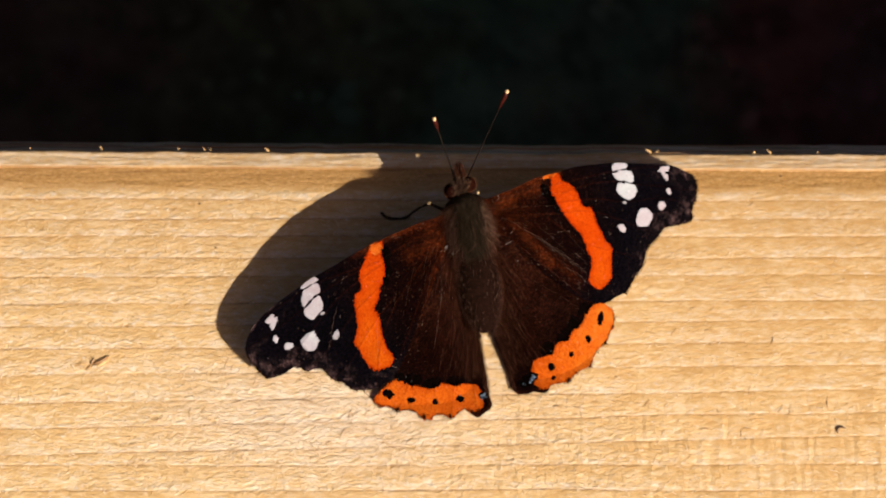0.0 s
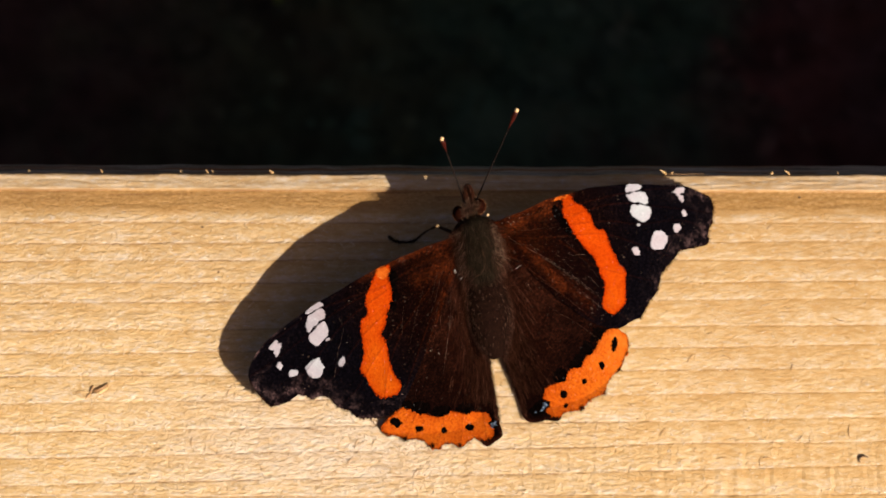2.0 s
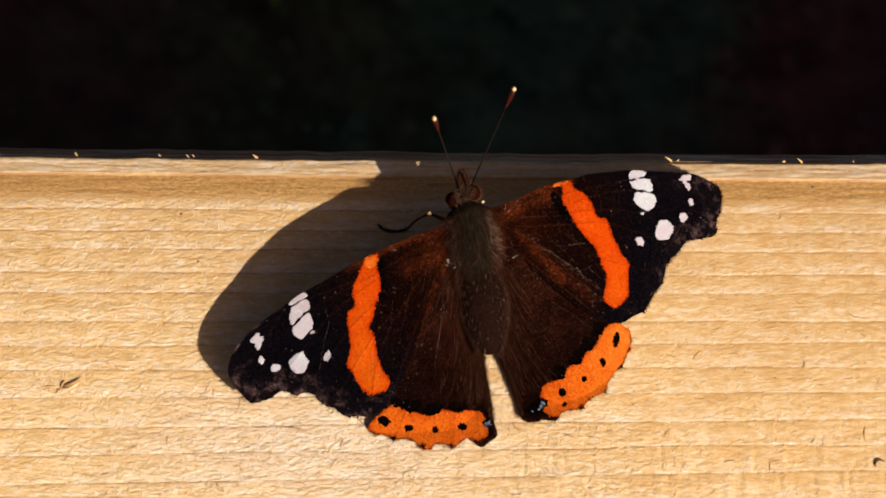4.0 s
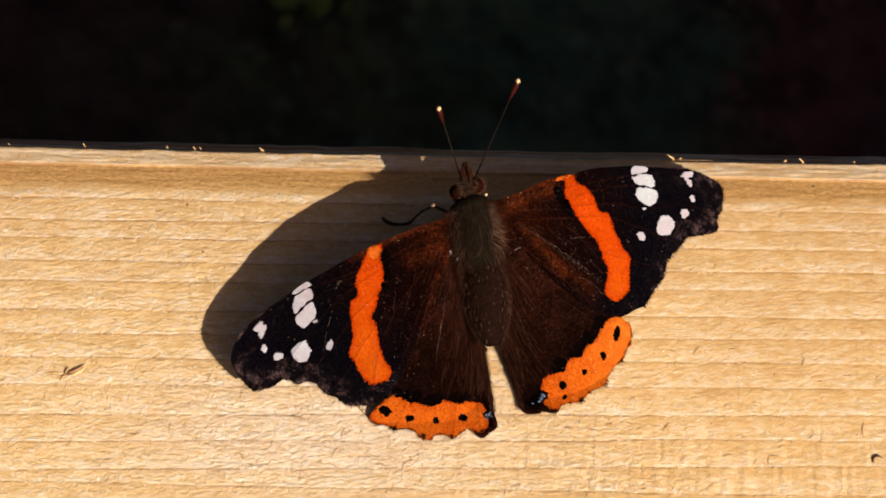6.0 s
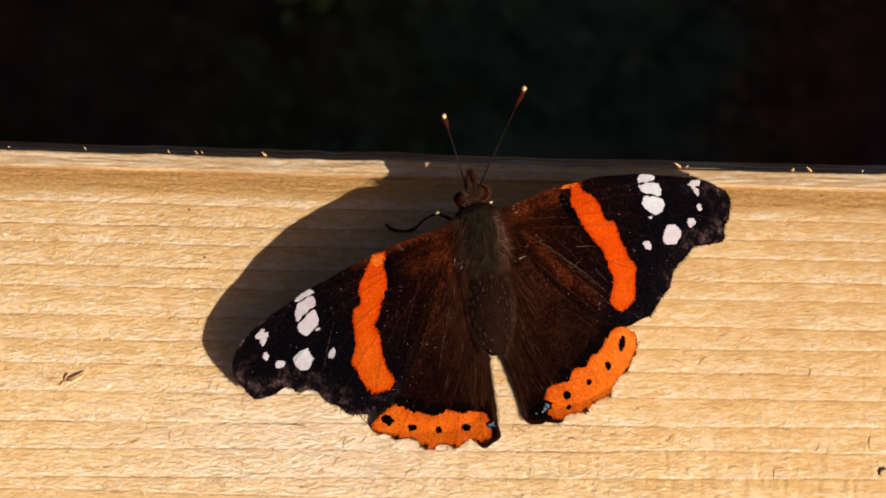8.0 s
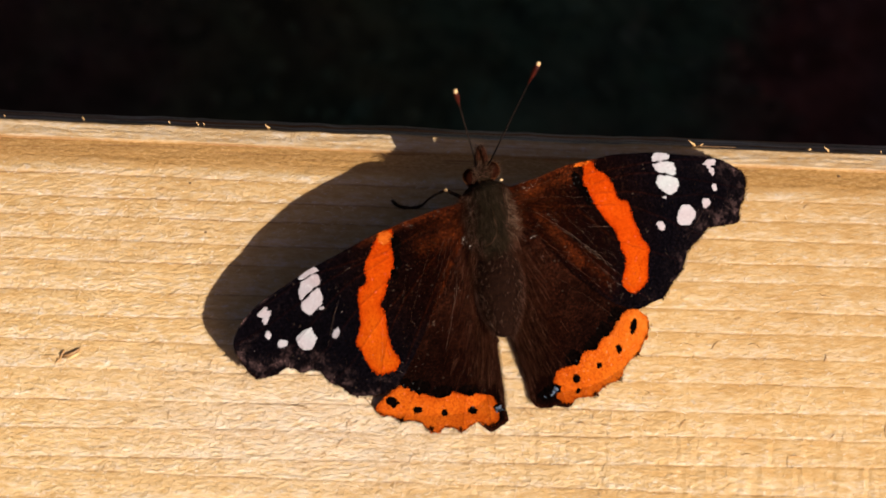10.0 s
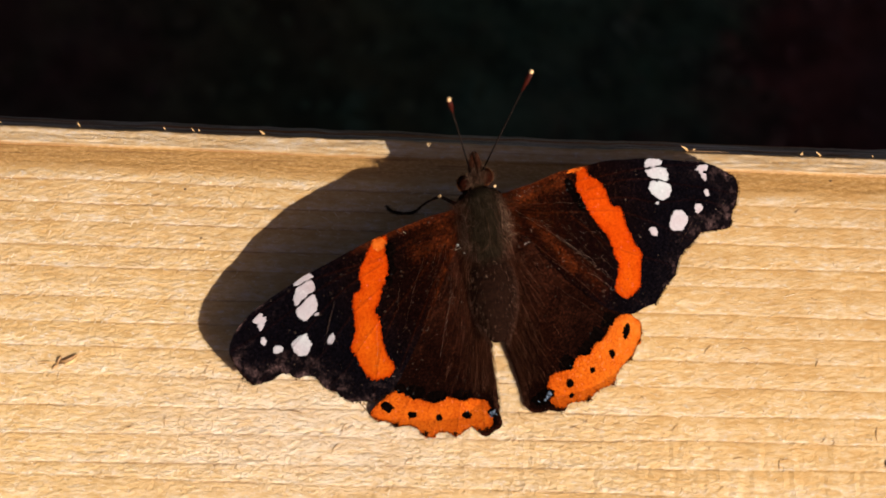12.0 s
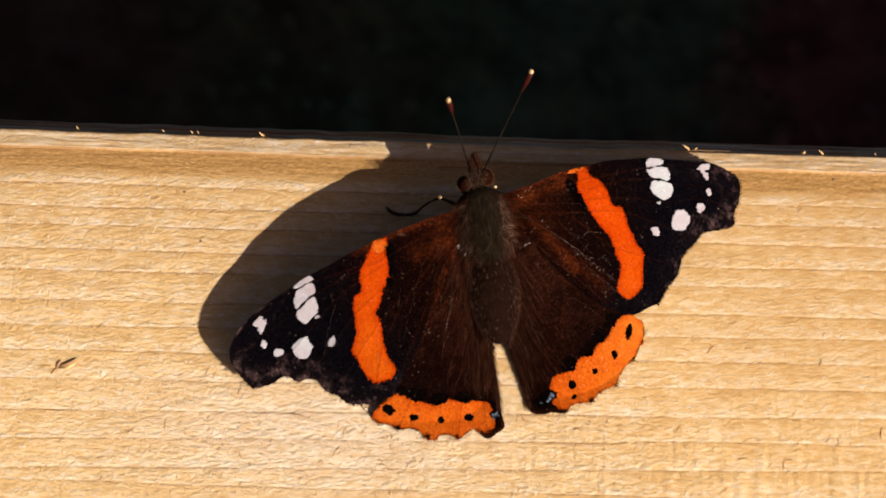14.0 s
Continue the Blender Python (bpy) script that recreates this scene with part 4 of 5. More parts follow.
def inside(px, py, poly):
    hit = np.zeros(px.shape, bool)
    for (x1, y1), (x2, y2) in zip(poly, poly[1:] + poly[:1]):
        if y1 != y2:
            hit ^= ((y1 > py) != (y2 > py)) & (px < (x2 - x1) * (py - y1) / (y2 - y1) + x1)
    return hit


def nearest_on(px, py, poly, closed=True):
    """Distance to an outline, and the nearest place on it."""
    best, bx, by = np.full(px.shape, 1e9), px.copy(), py.copy()
    for (x1, y1), (x2, y2) in zip(poly, poly[1:] + (poly[:1] if closed else ())):
        dx, dy = x2 - x1, y2 - y1
        t = np.clip(((px - x1) * dx + (py - y1) * dy) / (dx * dx + dy * dy + 1e-12), 0, 1)
        qx, qy = x1 + t * dx, y1 + t * dy
        d = np.hypot(px - qx, py - qy)
        near = d < best
        best, bx, by = np.where(near, d, best), np.where(near, qx, bx), np.where(near, qy, by)
    return best, bx, by


def wobble(x, y, scale, seed):
    """Cheap smooth noise from a few sines, about -1 to 1."""
    g = np.random.default_rng(seed)
    out = 0
    for _ in range(6):
        a, k, p = g.uniform(0, 6.283), scale * g.uniform(0.6, 1.9), g.uniform(0, 6.283)
        out = out + np.sin((x * math.cos(a) + y * math.sin(a)) * k + p)
    return out / 3.2


def toothed(x, y, root, seed, reach=0.12):
    """Places shifted to and fro along the scale rows, so that patches end in fine teeth."""
    dx, dy = x - root[0], y - root[1]
    r = np.hypot(dx, dy) + 1e-9
    along = np.arctan2(dy, dx) * 17
    g = np.random.default_rng(seed)
    shift = sum(np.sin(along * g.uniform(9, 26) + r * g.uniform(-2, 2) + g.uniform(0, 6.283)) for _ in range(5)) / 2.6
    return x + reach * shift * dx / r, y + reach * shift * dy / r


def spot_mask(x, y, spot, seed, root):
    cx, cy, a, b, turn = spot
    x, y = toothed(x, y, root, seed + 7, 0.06)
    c, s = math.cos(radians(turn)), math.sin(radians(turn))
    dx, dy = (x - cx) * c + (y - cy) * s, -(x - cx) * s + (y - cy) * c
    r = (np.abs(dx) / a) ** 1.8 + (np.abs(dy) / b) ** 1.8
    return r + 0.20 * wobble(x, y, 4.0, seed) + 0.22 * wobble(x, y, 9.0, seed + 1) < 1


def scalloped(p, root):
    """The margin of a hindwing is drawn in between the tufts at the vein ends."""
    away = min(math.hypot(p[0] - x, p[1] - y) for x, y in TUFTS)
    out = math.hypot(p[0] - root[0], p[1] - root[1])
    if out < 13.5 or abs(p[0]) < 4 or abs(p[0]) > 13.6:
        return p
    pull = 0.32 * min(1, away / 0.9) / out
    return p[0] - (p[0] - root[0]) * pull, p[1] - (p[1] - root[1]) * pull


def build_wing(name, parent, outline, hind, regions, ground, root, veins, label, guard):
    """One wing as a fine sheet cut into its ground and its coloured patches."""
    step = 0.07
    left_fore = root[0] < 0 and not hind
    leading = smooth(outline[:14 if left_fore else 10], False)
    front = smooth(outline[:7 if left_fore else 5], False)
    outline = smooth(outline)
    if hind:
        outline = [scalloped(p, root) for p in outline]
    ox, oy = [p[0] for p in outline], [p[1] for p in outline]
    gx = np.arange(min(ox) - step, max(ox) + 2 * step, step)
    gy = np.arange(min(oy) - step, max(oy) + 2 * step, step)
    X, Y = np.meshgrid(gx, gy)
    nx = len(gx)
    jx, jy = X + 0.10 * wobble(X, Y, 6.0, 31) + 0.07 * wobble(X, Y, 14.0, 33), Y + 0.10 * wobble(X, Y, 6.0, 32) + 0.07 * wobble(X, Y, 14.0, 34)
    calm = np.clip(nearest_on(X, Y, leading, False)[0] / 2, 0, 1)
    ins = inside(X + (jx - X) * calm, Y + (jy - Y) * calm, outline)
    dist, qx, qy = nearest_on(X, Y, outline)
    cell = ins[:-1, :-1] | ins[1:, :-1] | ins[:-1, 1:] | ins[1:, 1:]
    move = ~ins & (dist < 0.16)
    PX, PY = np.where(move, qx, X), np.where(move, qy, Y)
    vein = np.zeros(X.shape)
    for line in veins:
        d, _, _ = nearest_on(X, Y, line, False)
        vein = np.maximum(vein, np.exp(-(d / 0.10) ** 2))
    ribs = np.zeros(X.shape)
    for line in veins:
        d, _, _ = nearest_on(X, Y, line, False)
        ribs = np.maximum(ribs, np.exp(-(d / 0.7) ** 2))
    Z = wing_height(PX, PY, hind) + 0.035 * vein + 0.04 * ribs + 0.05 * wobble(X, Y, 0.9, 5) + 0.012 * wobble(X, Y, 9.0, 6)
    far = np.hypot(X - root[0], Y - root[1])
    warm = np.clip(1.12 - far / (15.0 if hind else 10.5), 0, 1) ** (1.3 if hind else 1.9)
    if not hind:
        lead, _, _ = nearest_on(X, Y, front, False)
        warm = np.maximum(warm * np.clip(1.15 - lead / 9.0, 0.25, 1), 0.9 * np.exp(-(lead / 0.55) ** 2) * np.clip((13 - far) / 3, 0, 1))
    if not hind:
        near, _, _ = nearest_on(X, Y, guard)
        warm = np.where(lead < 0.8, warm, warm * np.clip((near - 0.9) / 2.6, 0, 1))
        warm = warm * np.where(lead < 0.5, 1, 0.6)
    # rust-coloured streaks beside the body
    for (x1, y1), (x2, y2), wide, much in (() if hind else (((-4.6, -4.2), (-6.9, -9.2), 0.45, 0.65), ((-3.0, -1.0), (-7.0, -2.0), 1.1, 0.52), ((-3.2, -2.4), (-4.6, -5.6), 0.6, 0.5)) if root[0] < 0 else (((4.8, 0.0), (8.8, -5.6), 0.60, 0.72), ((2.4, 1.5), (5.0, 2.0), 1.0, 1.6), ((5.0, 2.2), (9.2, 3.2), 0.8, 0.70), ((3.0, -1.0), (5.2, -4.4), 0.5, 0.45), ((9.3, -5.3), (11.5, -8.0), 0.7, 0.30))):
        d, _, _ = nearest_on(X, Y, ((x1, y1), (x2, y2)), False)
        warm = np.maximum(warm, much * np.exp(-(d / wide) ** 2))
    edge = np.clip(1 - dist / 2.4, 0, 1) * np.clip((far - (14 if hind else 15)) / 5, 0, 1) * 0.55 * np.clip(nearest_on(X, Y, leading, False)[0] / 3 - 0.15, 0, 1) * (1 if hind else np.clip((far - 15.5) / 7, 0.12, 1))
    if not hind:
        edge = np.maximum(edge, 0.9 * np.exp(-(nearest_on(X, Y, leading, False)[0] / 0.13) ** 2) * np.clip((far - 17) / 8, 0, 1))
    else:
        warm = np.maximum(warm, 1.3 * np.exp(-(dist / 0.30) ** 2) * np.clip((far - 14) / 2, 0, 1))
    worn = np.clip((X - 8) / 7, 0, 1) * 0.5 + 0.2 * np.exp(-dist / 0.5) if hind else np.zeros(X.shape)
    tone = np.stack([warm * (0.80 if root[0] < 0 and not hind else 0.7 if hind else 0.78), edge, vein * (0.05 if hind else np.clip(0.15 - far / 140, 0.02, 1)), np.ones_like(warm)], -1).reshape(-1, 4)
    fringe = np.exp(-nearest_on(X, Y, smooth(guard))[0] / 0.13).ravel()
    cut = (vein ** 2.5 * (0.55 if hind else 0.9)).ravel()
    outer = np.clip((far - (5 if hind else 11)) / 6, 0, 1).ravel()
    P = np.stack([PX, PY, Z], -1).reshape(-1, 3) * MM
    cx, cy = (X[:-1, :-1] + step / 2)[cell], (Y[:-1, :-1] + step / 2)[cell]
    jj, ii = np.nonzero(cell)
    quads = np.stack([jj * nx + ii, jj * nx + ii + 1, (jj + 1) * nx + ii + 1, (jj + 1) * nx + ii], -1)
    kind = np.zeros(len(quads), int)
    for k, (_, _, mask, _) in enumerate(regions, 1):
        kind[mask(cx, cy)] = k
    top = None
    for k, (pname, mat, _, plabel) in enumerate([(name, ground, None, label)] + list(regions)):
        q = quads[kind == k]
        if not len(q):
            continue
        used, inv = np.unique(q, return_inverse=True)
        me = bpy.data.meshes.new(pname)
        me.from_pydata(P[used].tolist(), [], inv.reshape(-1, 4).tolist())
        me.polygons.foreach_set("use_smooth", [True] * len(me.polygons))
        at = me.attributes.new("wing_tone", "FLOAT_COLOR", "POINT")
        at.data.foreach_set("color", tone[used].ravel())
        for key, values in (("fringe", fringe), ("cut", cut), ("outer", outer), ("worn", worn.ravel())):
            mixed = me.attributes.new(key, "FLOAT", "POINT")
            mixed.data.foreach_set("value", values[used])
        me.update()
        ob = link_mesh(pname, me, mat, parent if top is None else top, plabel)
        thick = ob.modifiers.new("thickness", "SOLIDIFY")
        thick.thickness = 0.05 * MM
        thick.offset = -1
        if top is None:
            top = ob
    return top


def region_polygon(poly, seed, root, reach=0.09):
    poly = smooth(poly)

    def mask(x, y):
        tx, ty = toothed(x, y, root, seed, reach)
        return inside(tx + 0.06 * wobble(x, y, 5.0, seed), ty + 0.06 * wobble(x, y, 5.0, seed + 2), poly)
    return mask


def region_margin(poly, seed, root, reach=0.7):
    """A patch that runs out to the wing's outer margin."""
    body, line = region_polygon(poly, seed, root), smooth(poly)

    def mask(x, y):
        d, qx, qy = nearest_on(x, y, line)
        beyond = np.hypot(x - root[0], y - root[1]) > np.hypot(qx - root[0], qy - root[1])
        return body(x, y) | ((d < reach) & beyond & (np.abs(x) > (3.6 if root[0] < 0 else 6.2)))
    return mask


def region_spot(spot, seed, root):
    return lambda x, y: spot_mask(x, y, spot, seed, root)


def vein_lines(root, ends, sag):
    return [tuple((p.x, p.y) for p in bezier((*root, 0), ((root[0] + ex) / 2 + sag * 0.3, (root[1] + ey) / 2 + sag, 0), (ex, ey, 0), 8)) for ex, ey in ends]


def build_butterfly():
    fly = tagged(new("butterfly"), "dark butterfly with orange bands and white wingtip spots, on pale timber", "butterfly")
    fly.matrix_world = pose(0.0023, 0.0094, 0, 0, 0, 11)

    # wings
    for side, fore, band, white, dots, hind, rim, black, blue, veins in ((-1, FORE_LEFT, BAND_LEFT, WHITE_LEFT, DOTS_LEFT, HIND_LEFT, RIM_LEFT, BLACK_LEFT, BLUE_LEFT, VEINS_LEFT),
                                                                         (1, FORE_RIGHT, BAND_RIGHT, WHITE_RIGHT, DOTS_RIGHT, HIND_RIGHT, RIM_RIGHT, BLACK_RIGHT, BLUE_RIGHT, VEINS_RIGHT)):
        root = (1.8 * side, 0.8)
        regions = [("orange_band", ORANGE, region_polygon(band, 40 + side, root), "bright orange band")]
        wedges = ((-9.95, -1.35, 0.52, 0.75, 0), (-10.1, -2.4, 0.34, 0.6, 8), (-10.05, -3.3, 0.46, 0.55, 0), (-10.6, -4.3, 0.40, 0.6, 20)) if side < 0 else ((9.7, 2.4, 0.5, 1.05, 14), (10.2, 1.2, 0.5, 0.7, 20), (10.6, 0.2, 0.42, 0.7, 24))
        regions += [("black_wedge", BLACK, region_spot(w, 50 + 2 * k, root), "black wedge beside the orange band") for k, w in enumerate(wedges)]
        regions += [("costal_patch", YELLOW, region_spot((-11.05, -0.45, 0.78, 0.72, 20) if side < 0 else (10.6, 4.2, 1.0, 0.28, 14), 58, root), "straw-yellow patch on the leading edge")]
        regions += [("white_spot", WHITE, region_polygon(p, 60 + 3 * k, root, 0.06), "white spot") for k, p in enumerate(white)]
        regions += [("white_spot", WHITE, region_spot(p, 90 + 3 * k, root), "white spot") for k, p in enumerate(dots)]
        build_wing("forewing", fly, fore, False, regions, BLACK_WING, root, [smooth(line, False) for line in veins], "black forewing with a reddish brown root", band)
        root = (1.2 * side, -3.0)
        ends = [hind[i] for i in ((6, 8, 11, 14, 17, 20) if side < 0 else (7, 9, 11, 14, 16, 19))]
        regions = [("orange_rim", ORANGE_RIM, region_margin(rim, 80 + side, root), "orange rim")]
        regions += [("black_spot", BLACK, region_spot(p, 100 + 3 * k, root), "black spot") for k, p in enumerate(black)]
        regions += [("blue_fleck", BLUE, region_spot(p, 140 + 3 * k, root), "pale blue fleck") for k, p in enumerate(blue)]
        build_wing("hindwing", fly, hind, True, regions, BROWN_WING, root, vein_lines(root, ends, 0.3), "dark brown hindwing", rim)

    # trunk
    shape = (((0.1, -3.8, 5.7), 1.4, 1.2), ((0.1, -3.1, 5.9), 2.2, 1.6), ((0.15, -1.3, 6.5), 2.75, 1.9), ((0.2, 0.7, 6.7), 2.85, 2.0),
             ((0.2, 2.2, 6.75), 2.75, 1.8), ((0.25, 3.0, 6.8), 2.5, 1.55), ((0.25, 3.55, 6.75), 2.1, 1.3), ((0.2, 3.95, 6.7), 1.6, 1.0), ((0.1, 4.3, 6.7), 1.0, 0.7))
    part("thorax", lofted(shape, 24), SKIN, fly, "olive-brown furry thorax")

    def on_thorax(y, a):
        ring_y = [c[1] for c, _, _ in shape]
        cx, cz, rx, rz = (np.interp(y, ring_y, vals) for vals in ([c[0] for c, _, _ in shape], [c[2] for c, _, _ in shape], [q for _, q, _ in shape], [q for _, _, q in shape]))
        return Vector((cx + rx * math.cos(a), y, cz + rz * math.sin(a)))

    rings = []
    for i in range(57):
        f = i / 56
        w = 2.6 * math.sin(math.pi * (0.24 + 0.70 * f)) ** 0.8
        crease = 1 - 0.055 * (0.5 + 0.5 * math.cos(f * 2 * math.pi * 7)) ** 4
        rings.append(((0.15 - 0.2 * f, -2.8 - 8.9 * f, 5.6 - 2.3 * f), w * crease, w * 0.78 * crease))
    part("abdomen", lofted(rings, 26), ABDOMEN, fly, "dark ringed abdomen")
    head = part("head", ball((0.1, 4.9, 6.7), (1.05, 1.15, 0.95)), SKIN, fly, "dark hairy head")
    for (ex, ey), s in (((-1.13, 4.80), -1), ((1.18, 5.26), 1)):
        part("eye", ball((ex, ey, 6.9), (0.80, 0.95, 0.92)), EYE, head, "reddish brown compound eye")
        ring = [(ex + 0.79 * math.cos(a), ey + 0.93 * math.sin(a), 7.13 + 0.05 * s * math.cos(a)) for a in (math.tau * k / 20 for k in range(21))]
        part("eye_rim", tube(ring, [0.055] * 21, 6), EYE_RIM, head, "rusty rim of hairs round the eye")
        part("palp", tube(bezier((0.36 * s + 0.2, 5.5, 6.4), (0.42 * s + 0.33, 6.9, 7.1), (0.12 * s + 0.38, 8.2, 7.1), 6), [0.34, 0.42, 0.42, 0.38, 0.31, 0.20, 0.06], 10), RUST_SKIN, head, "rusty furred palp")
    part("proboscis", tube(bezier((0.1, 5.6, 5.9), (0.1, 6.5, 4.8), (0.1, 5.2, 4.4), 6), [0.15] * 7, 8), SKIN, head, "coiled proboscis")
    part("tuft", ball((1.96, 4.02, 7.3), (0.17, 0.15, 0.14), 12, 8), TIP, head, "cream tuft behind the eye")

    # antennae with pale-ringed shafts, rust clubs and cream tips
    for base, mid, end in (((-0.28, 5.65, 7.2), (-1.2, 7.45, 13.4), (-2.2, 9.68, 20.0)), ((0.72, 5.55, 7.2), (3.3, 8.05, 13.6), (6.4, 11.32, 20.0))):
        line = bezier(base, mid, end, 40)
        shaft = part("antenna", tube(line[:38], [0.095 - 0.0011 * k for k in range(38)], 8), SHAFT, fly, "thin dark antenna with pale rings")
        verts, faces = [], []
        fine = bezier(base, mid, end, 240)
        for k in range(60, 196, 7):
            d = (fine[k + 1] - fine[k]).normalized()
            u = d.cross(Vector((0, 1, 0.2))).normalized()
            w = d.cross(u)
            n0 = len(verts)
            for q in (fine[k], fine[k] + d * 0.17):
                verts += [q + (u * math.cos(g) + w * math.sin(g)) * (0.106 - 0.00018 * k) for g in (math.tau * h / 8 for h in range(8))]
            faces += [(n0 + h, n0 + (h + 1) % 8, n0 + 8 + (h + 1) % 8, n0 + 8 + h) for h in range(8)]
        tagged(from_data("pale_rings", verts, faces, RINGED, shaft, "narrow pale rings"), kind="stuff")
        a, b = Vector(line[33]), Vector(line[40])
        club = [a.lerp(b, f) for f in (0, 0.2, 0.4, 0.6, 0.8, 0.95)]
        part("club", tube(club, [0.07, 0.12, 0.19, 0.26, 0.29, 0.24], 10), CLUB, shaft, "rust-red club")
        d = (b - a).normalized()
        part("club_tip", ball(b, (0.23, 0.26, 0.30), 14, 10), TIP, shaft, "cream club tip")

    # the fore leg that reaches ahead of the wing, with its furry foot on the wood
    line = [(-1.2, 2.2, 5.6), (-2.6, 3.3, 6.0), (-3.84, 4.08, 6.2), (-4.5, 4.12, 5.6), (-5.05, 4.2, 4.7), (-5.58, 4.38, 3.2), (-5.95, 4.55, 1.7), (-6.3, 4.62, 0.5)]
    leg = part("leg", tube(line, [0.24, 0.22, 0.18, 0.14, 0.13, 0.13, 0.13, 0.15], 8), LEG, fly, "dark jointed leg")
    part("knee", ball((-3.87, 4.1, 6.3), (0.23, 0.21, 0.20), 12, 8), TIP, leg, "pale knee")
    foot = [(-6.2, 4.62, 0.45), (-6.9, 4.52, 0.32), (-7.6, 4.58, 0.30), (-8.3, 4.76, 0.28), (-8.9, 5.05, 0.26), (-9.2, 5.4, 0.22), (-9.4, 5.8, 0.20)]
    part("foot", tube(foot, [0.14, 0.18, 0.13, 0.19, 0.15, 0.17, 0.07], 8), LEG, leg, "dark furry foot")
    hairy = random.Random(8)
    bristles = []
    for _ in range(150):
        k = hairy.randrange(len(foot) - 1)
        p = Vector(foot[k]).lerp(Vector(foot[k + 1]), hairy.random())
        d = Vector((hairy.gauss(0, 0.5), hairy.gauss(0, 0.5), hairy.uniform(-0.1, 0.5)))
        bristles.append((p, p + d.normalized() * hairy.uniform(0.25, 0.5), (0, 0, 0.02)))
    v, f = hairs(bristles, 0.018)
    tagged(from_data("foot_hairs", v, f, LEG, leg, "short dark bristles"), kind="stuff")

    # legs: two walking pairs reach the wood; the knees bend outwards
    for hip, knee, foot in (((1.2, 1.6, 6.0), (3.6, 1.8, 4.8), (6.0, 2.2, 0.1)),
                            ((-1.2, -1.5, 5.4), (-4.6, -2.2, 4.6), (-7.4, -4.2, 0.1)), ((1.2, -1.5, 5.4), (4.4, -2.4, 4.4), (6.8, -4.6, 0.1))):
        hip, knee, foot = Vector(hip), Vector(knee), Vector(foot)
        low = bezier(knee, knee.lerp(foot, 0.6) + Vector((0, -1.5, 0.4)), foot, 6)
        leg = part("leg", tube([hip, hip.lerp(knee, 0.5)] + low, [0.30, 0.27, 0.22, 0.18, 0.16, 0.14, 0.12, 0.12, 0.10], 8), SKIN, fly, "dark jointed leg")
        part("knee", ball(knee + Vector((0, 0, 0.12)), (0.25, 0.24, 0.22), 12, 8), TIP, leg, "pale knee")

    # fur, hair and dust
    r = random.Random(21)
    strands, flank = [], []
    for _ in range(5600):
        f = r.random()
        y = -3.7 + 8.0 * f
        a = r.uniform(-0.3, math.pi + 0.3)
        p = on_thorax(y, a)
        d = Vector((0.45 * math.cos(a) + r.gauss(0, 0.18), -1.0 + r.gauss(0, 0.2), 0.12 * math.sin(a) - 0.05 + r.gauss(0, 0.06)))
        (flank if abs(math.cos(a)) > 0.55 + r.gauss(0, 0.12) else strands).append((p, p + d * r.uniform(0.4, 1.0), (r.gauss(0, 0.10), r.gauss(0, 0.08), 0.06)))
    for _ in range(2600):
        f = r.random()
        y = -2.9 - 9.2 * f
        w = 2.6 * math.sin(math.pi * (0.24 + 0.70 * f)) ** 0.8
        a = abs(r.gauss(0, 0.55)) - 0.2
        a = a if r.random() < 0.5 else math.pi - a
        p = Vector((0.15 - 0.2 * f + w * math.cos(a), y, 5.6 - 2.3 * f + 0.78 * w * math.sin(a)))
        d = Vector((0.5 * math.cos(a), -1.0, 0.3 * math.sin(a) + r.gauss(0, 0.1)))
        flank.append((p, p + d * r.uniform(0.2, 0.5), (r.gauss(0, 0.05), 0, 0.06)))
    for _ in range(500):
        a, b = r.uniform(0, 6.283), r.uniform(0.1, 1.4)
        n = Vector((math.cos(a) * math.sin(b), math.sin(a) * math.sin(b), math.cos(b)))
        p = Vector((0.1, 4.9, 6.7)) + Vector((n.x * 1.0, n.y * 1.1, n.z * 0.95))
        (flank if r.random() < 0.7 else strands).append((p, p + (n + Vector((0, 0.5, 0))) * r.uniform(0.25, 0.5), (0, 0, 0.03)))
    for s in (-1, 1):
        line = bezier((0.36 * s + 0.2, 5.5, 6.4), (0.42 * s + 0.33, 6.9, 7.1), (0.12 * s + 0.38, 8.2, 7.1), 20)
        for _ in range(260):
            k = r.randrange(18)
            a = r.uniform(0, 6.283)
            out = Vector((math.cos(a), 0, math.sin(a)))
            p = line[k] + out * (0.42 - 0.015 * k)
            flank.append((p, p + (out * 0.35 + Vector((0, 0.8, 0.25))) * r.uniform(0.3, 0.6), (0, 0, 0)))
    v, f = hairs(strands, 0.015)
    tagged(from_data("fur", v, f, FUR, fly, "fine olive and brown hairs"), kind="stuff")

    v, f = hairs(flank, 0.014)
    tagged(from_data("flank_fur", v, f, FLANK, fly, "dull reddish brown hairs on flanks and head"), kind="stuff")
    # pale hairs round the eyes, on the collar, along the flanks and on the ring edges
    strands = []
    for s in (-1, 1):
        for _ in range(110):
            a = r.uniform(0, 6.283)
            p = Vector((0.1 + 1.23 * s + 0.82 * math.cos(a), 5.06 + 0.26 * s + 0.96 * math.sin(a), 7.15))
            strands.append((p, p + Vector((r.gauss(0, 0.12), r.gauss(0, 0.14), 0.14)), (0, 0, 0)))
        for _ in range(330):
            f = r.random()
            y = -2.6 + 5.6 * f
            p = on_thorax(y, math.pi / 2 - s * r.uniform(0.6, 1.3))
            strands.append((p, p + Vector((s * r.uniform(0.1, 1.0), -r.uniform(-0.2, 1.0), r.uniform(-0.1, 0.2))), (r.gauss(0, 0.15), 0, 0.1)))
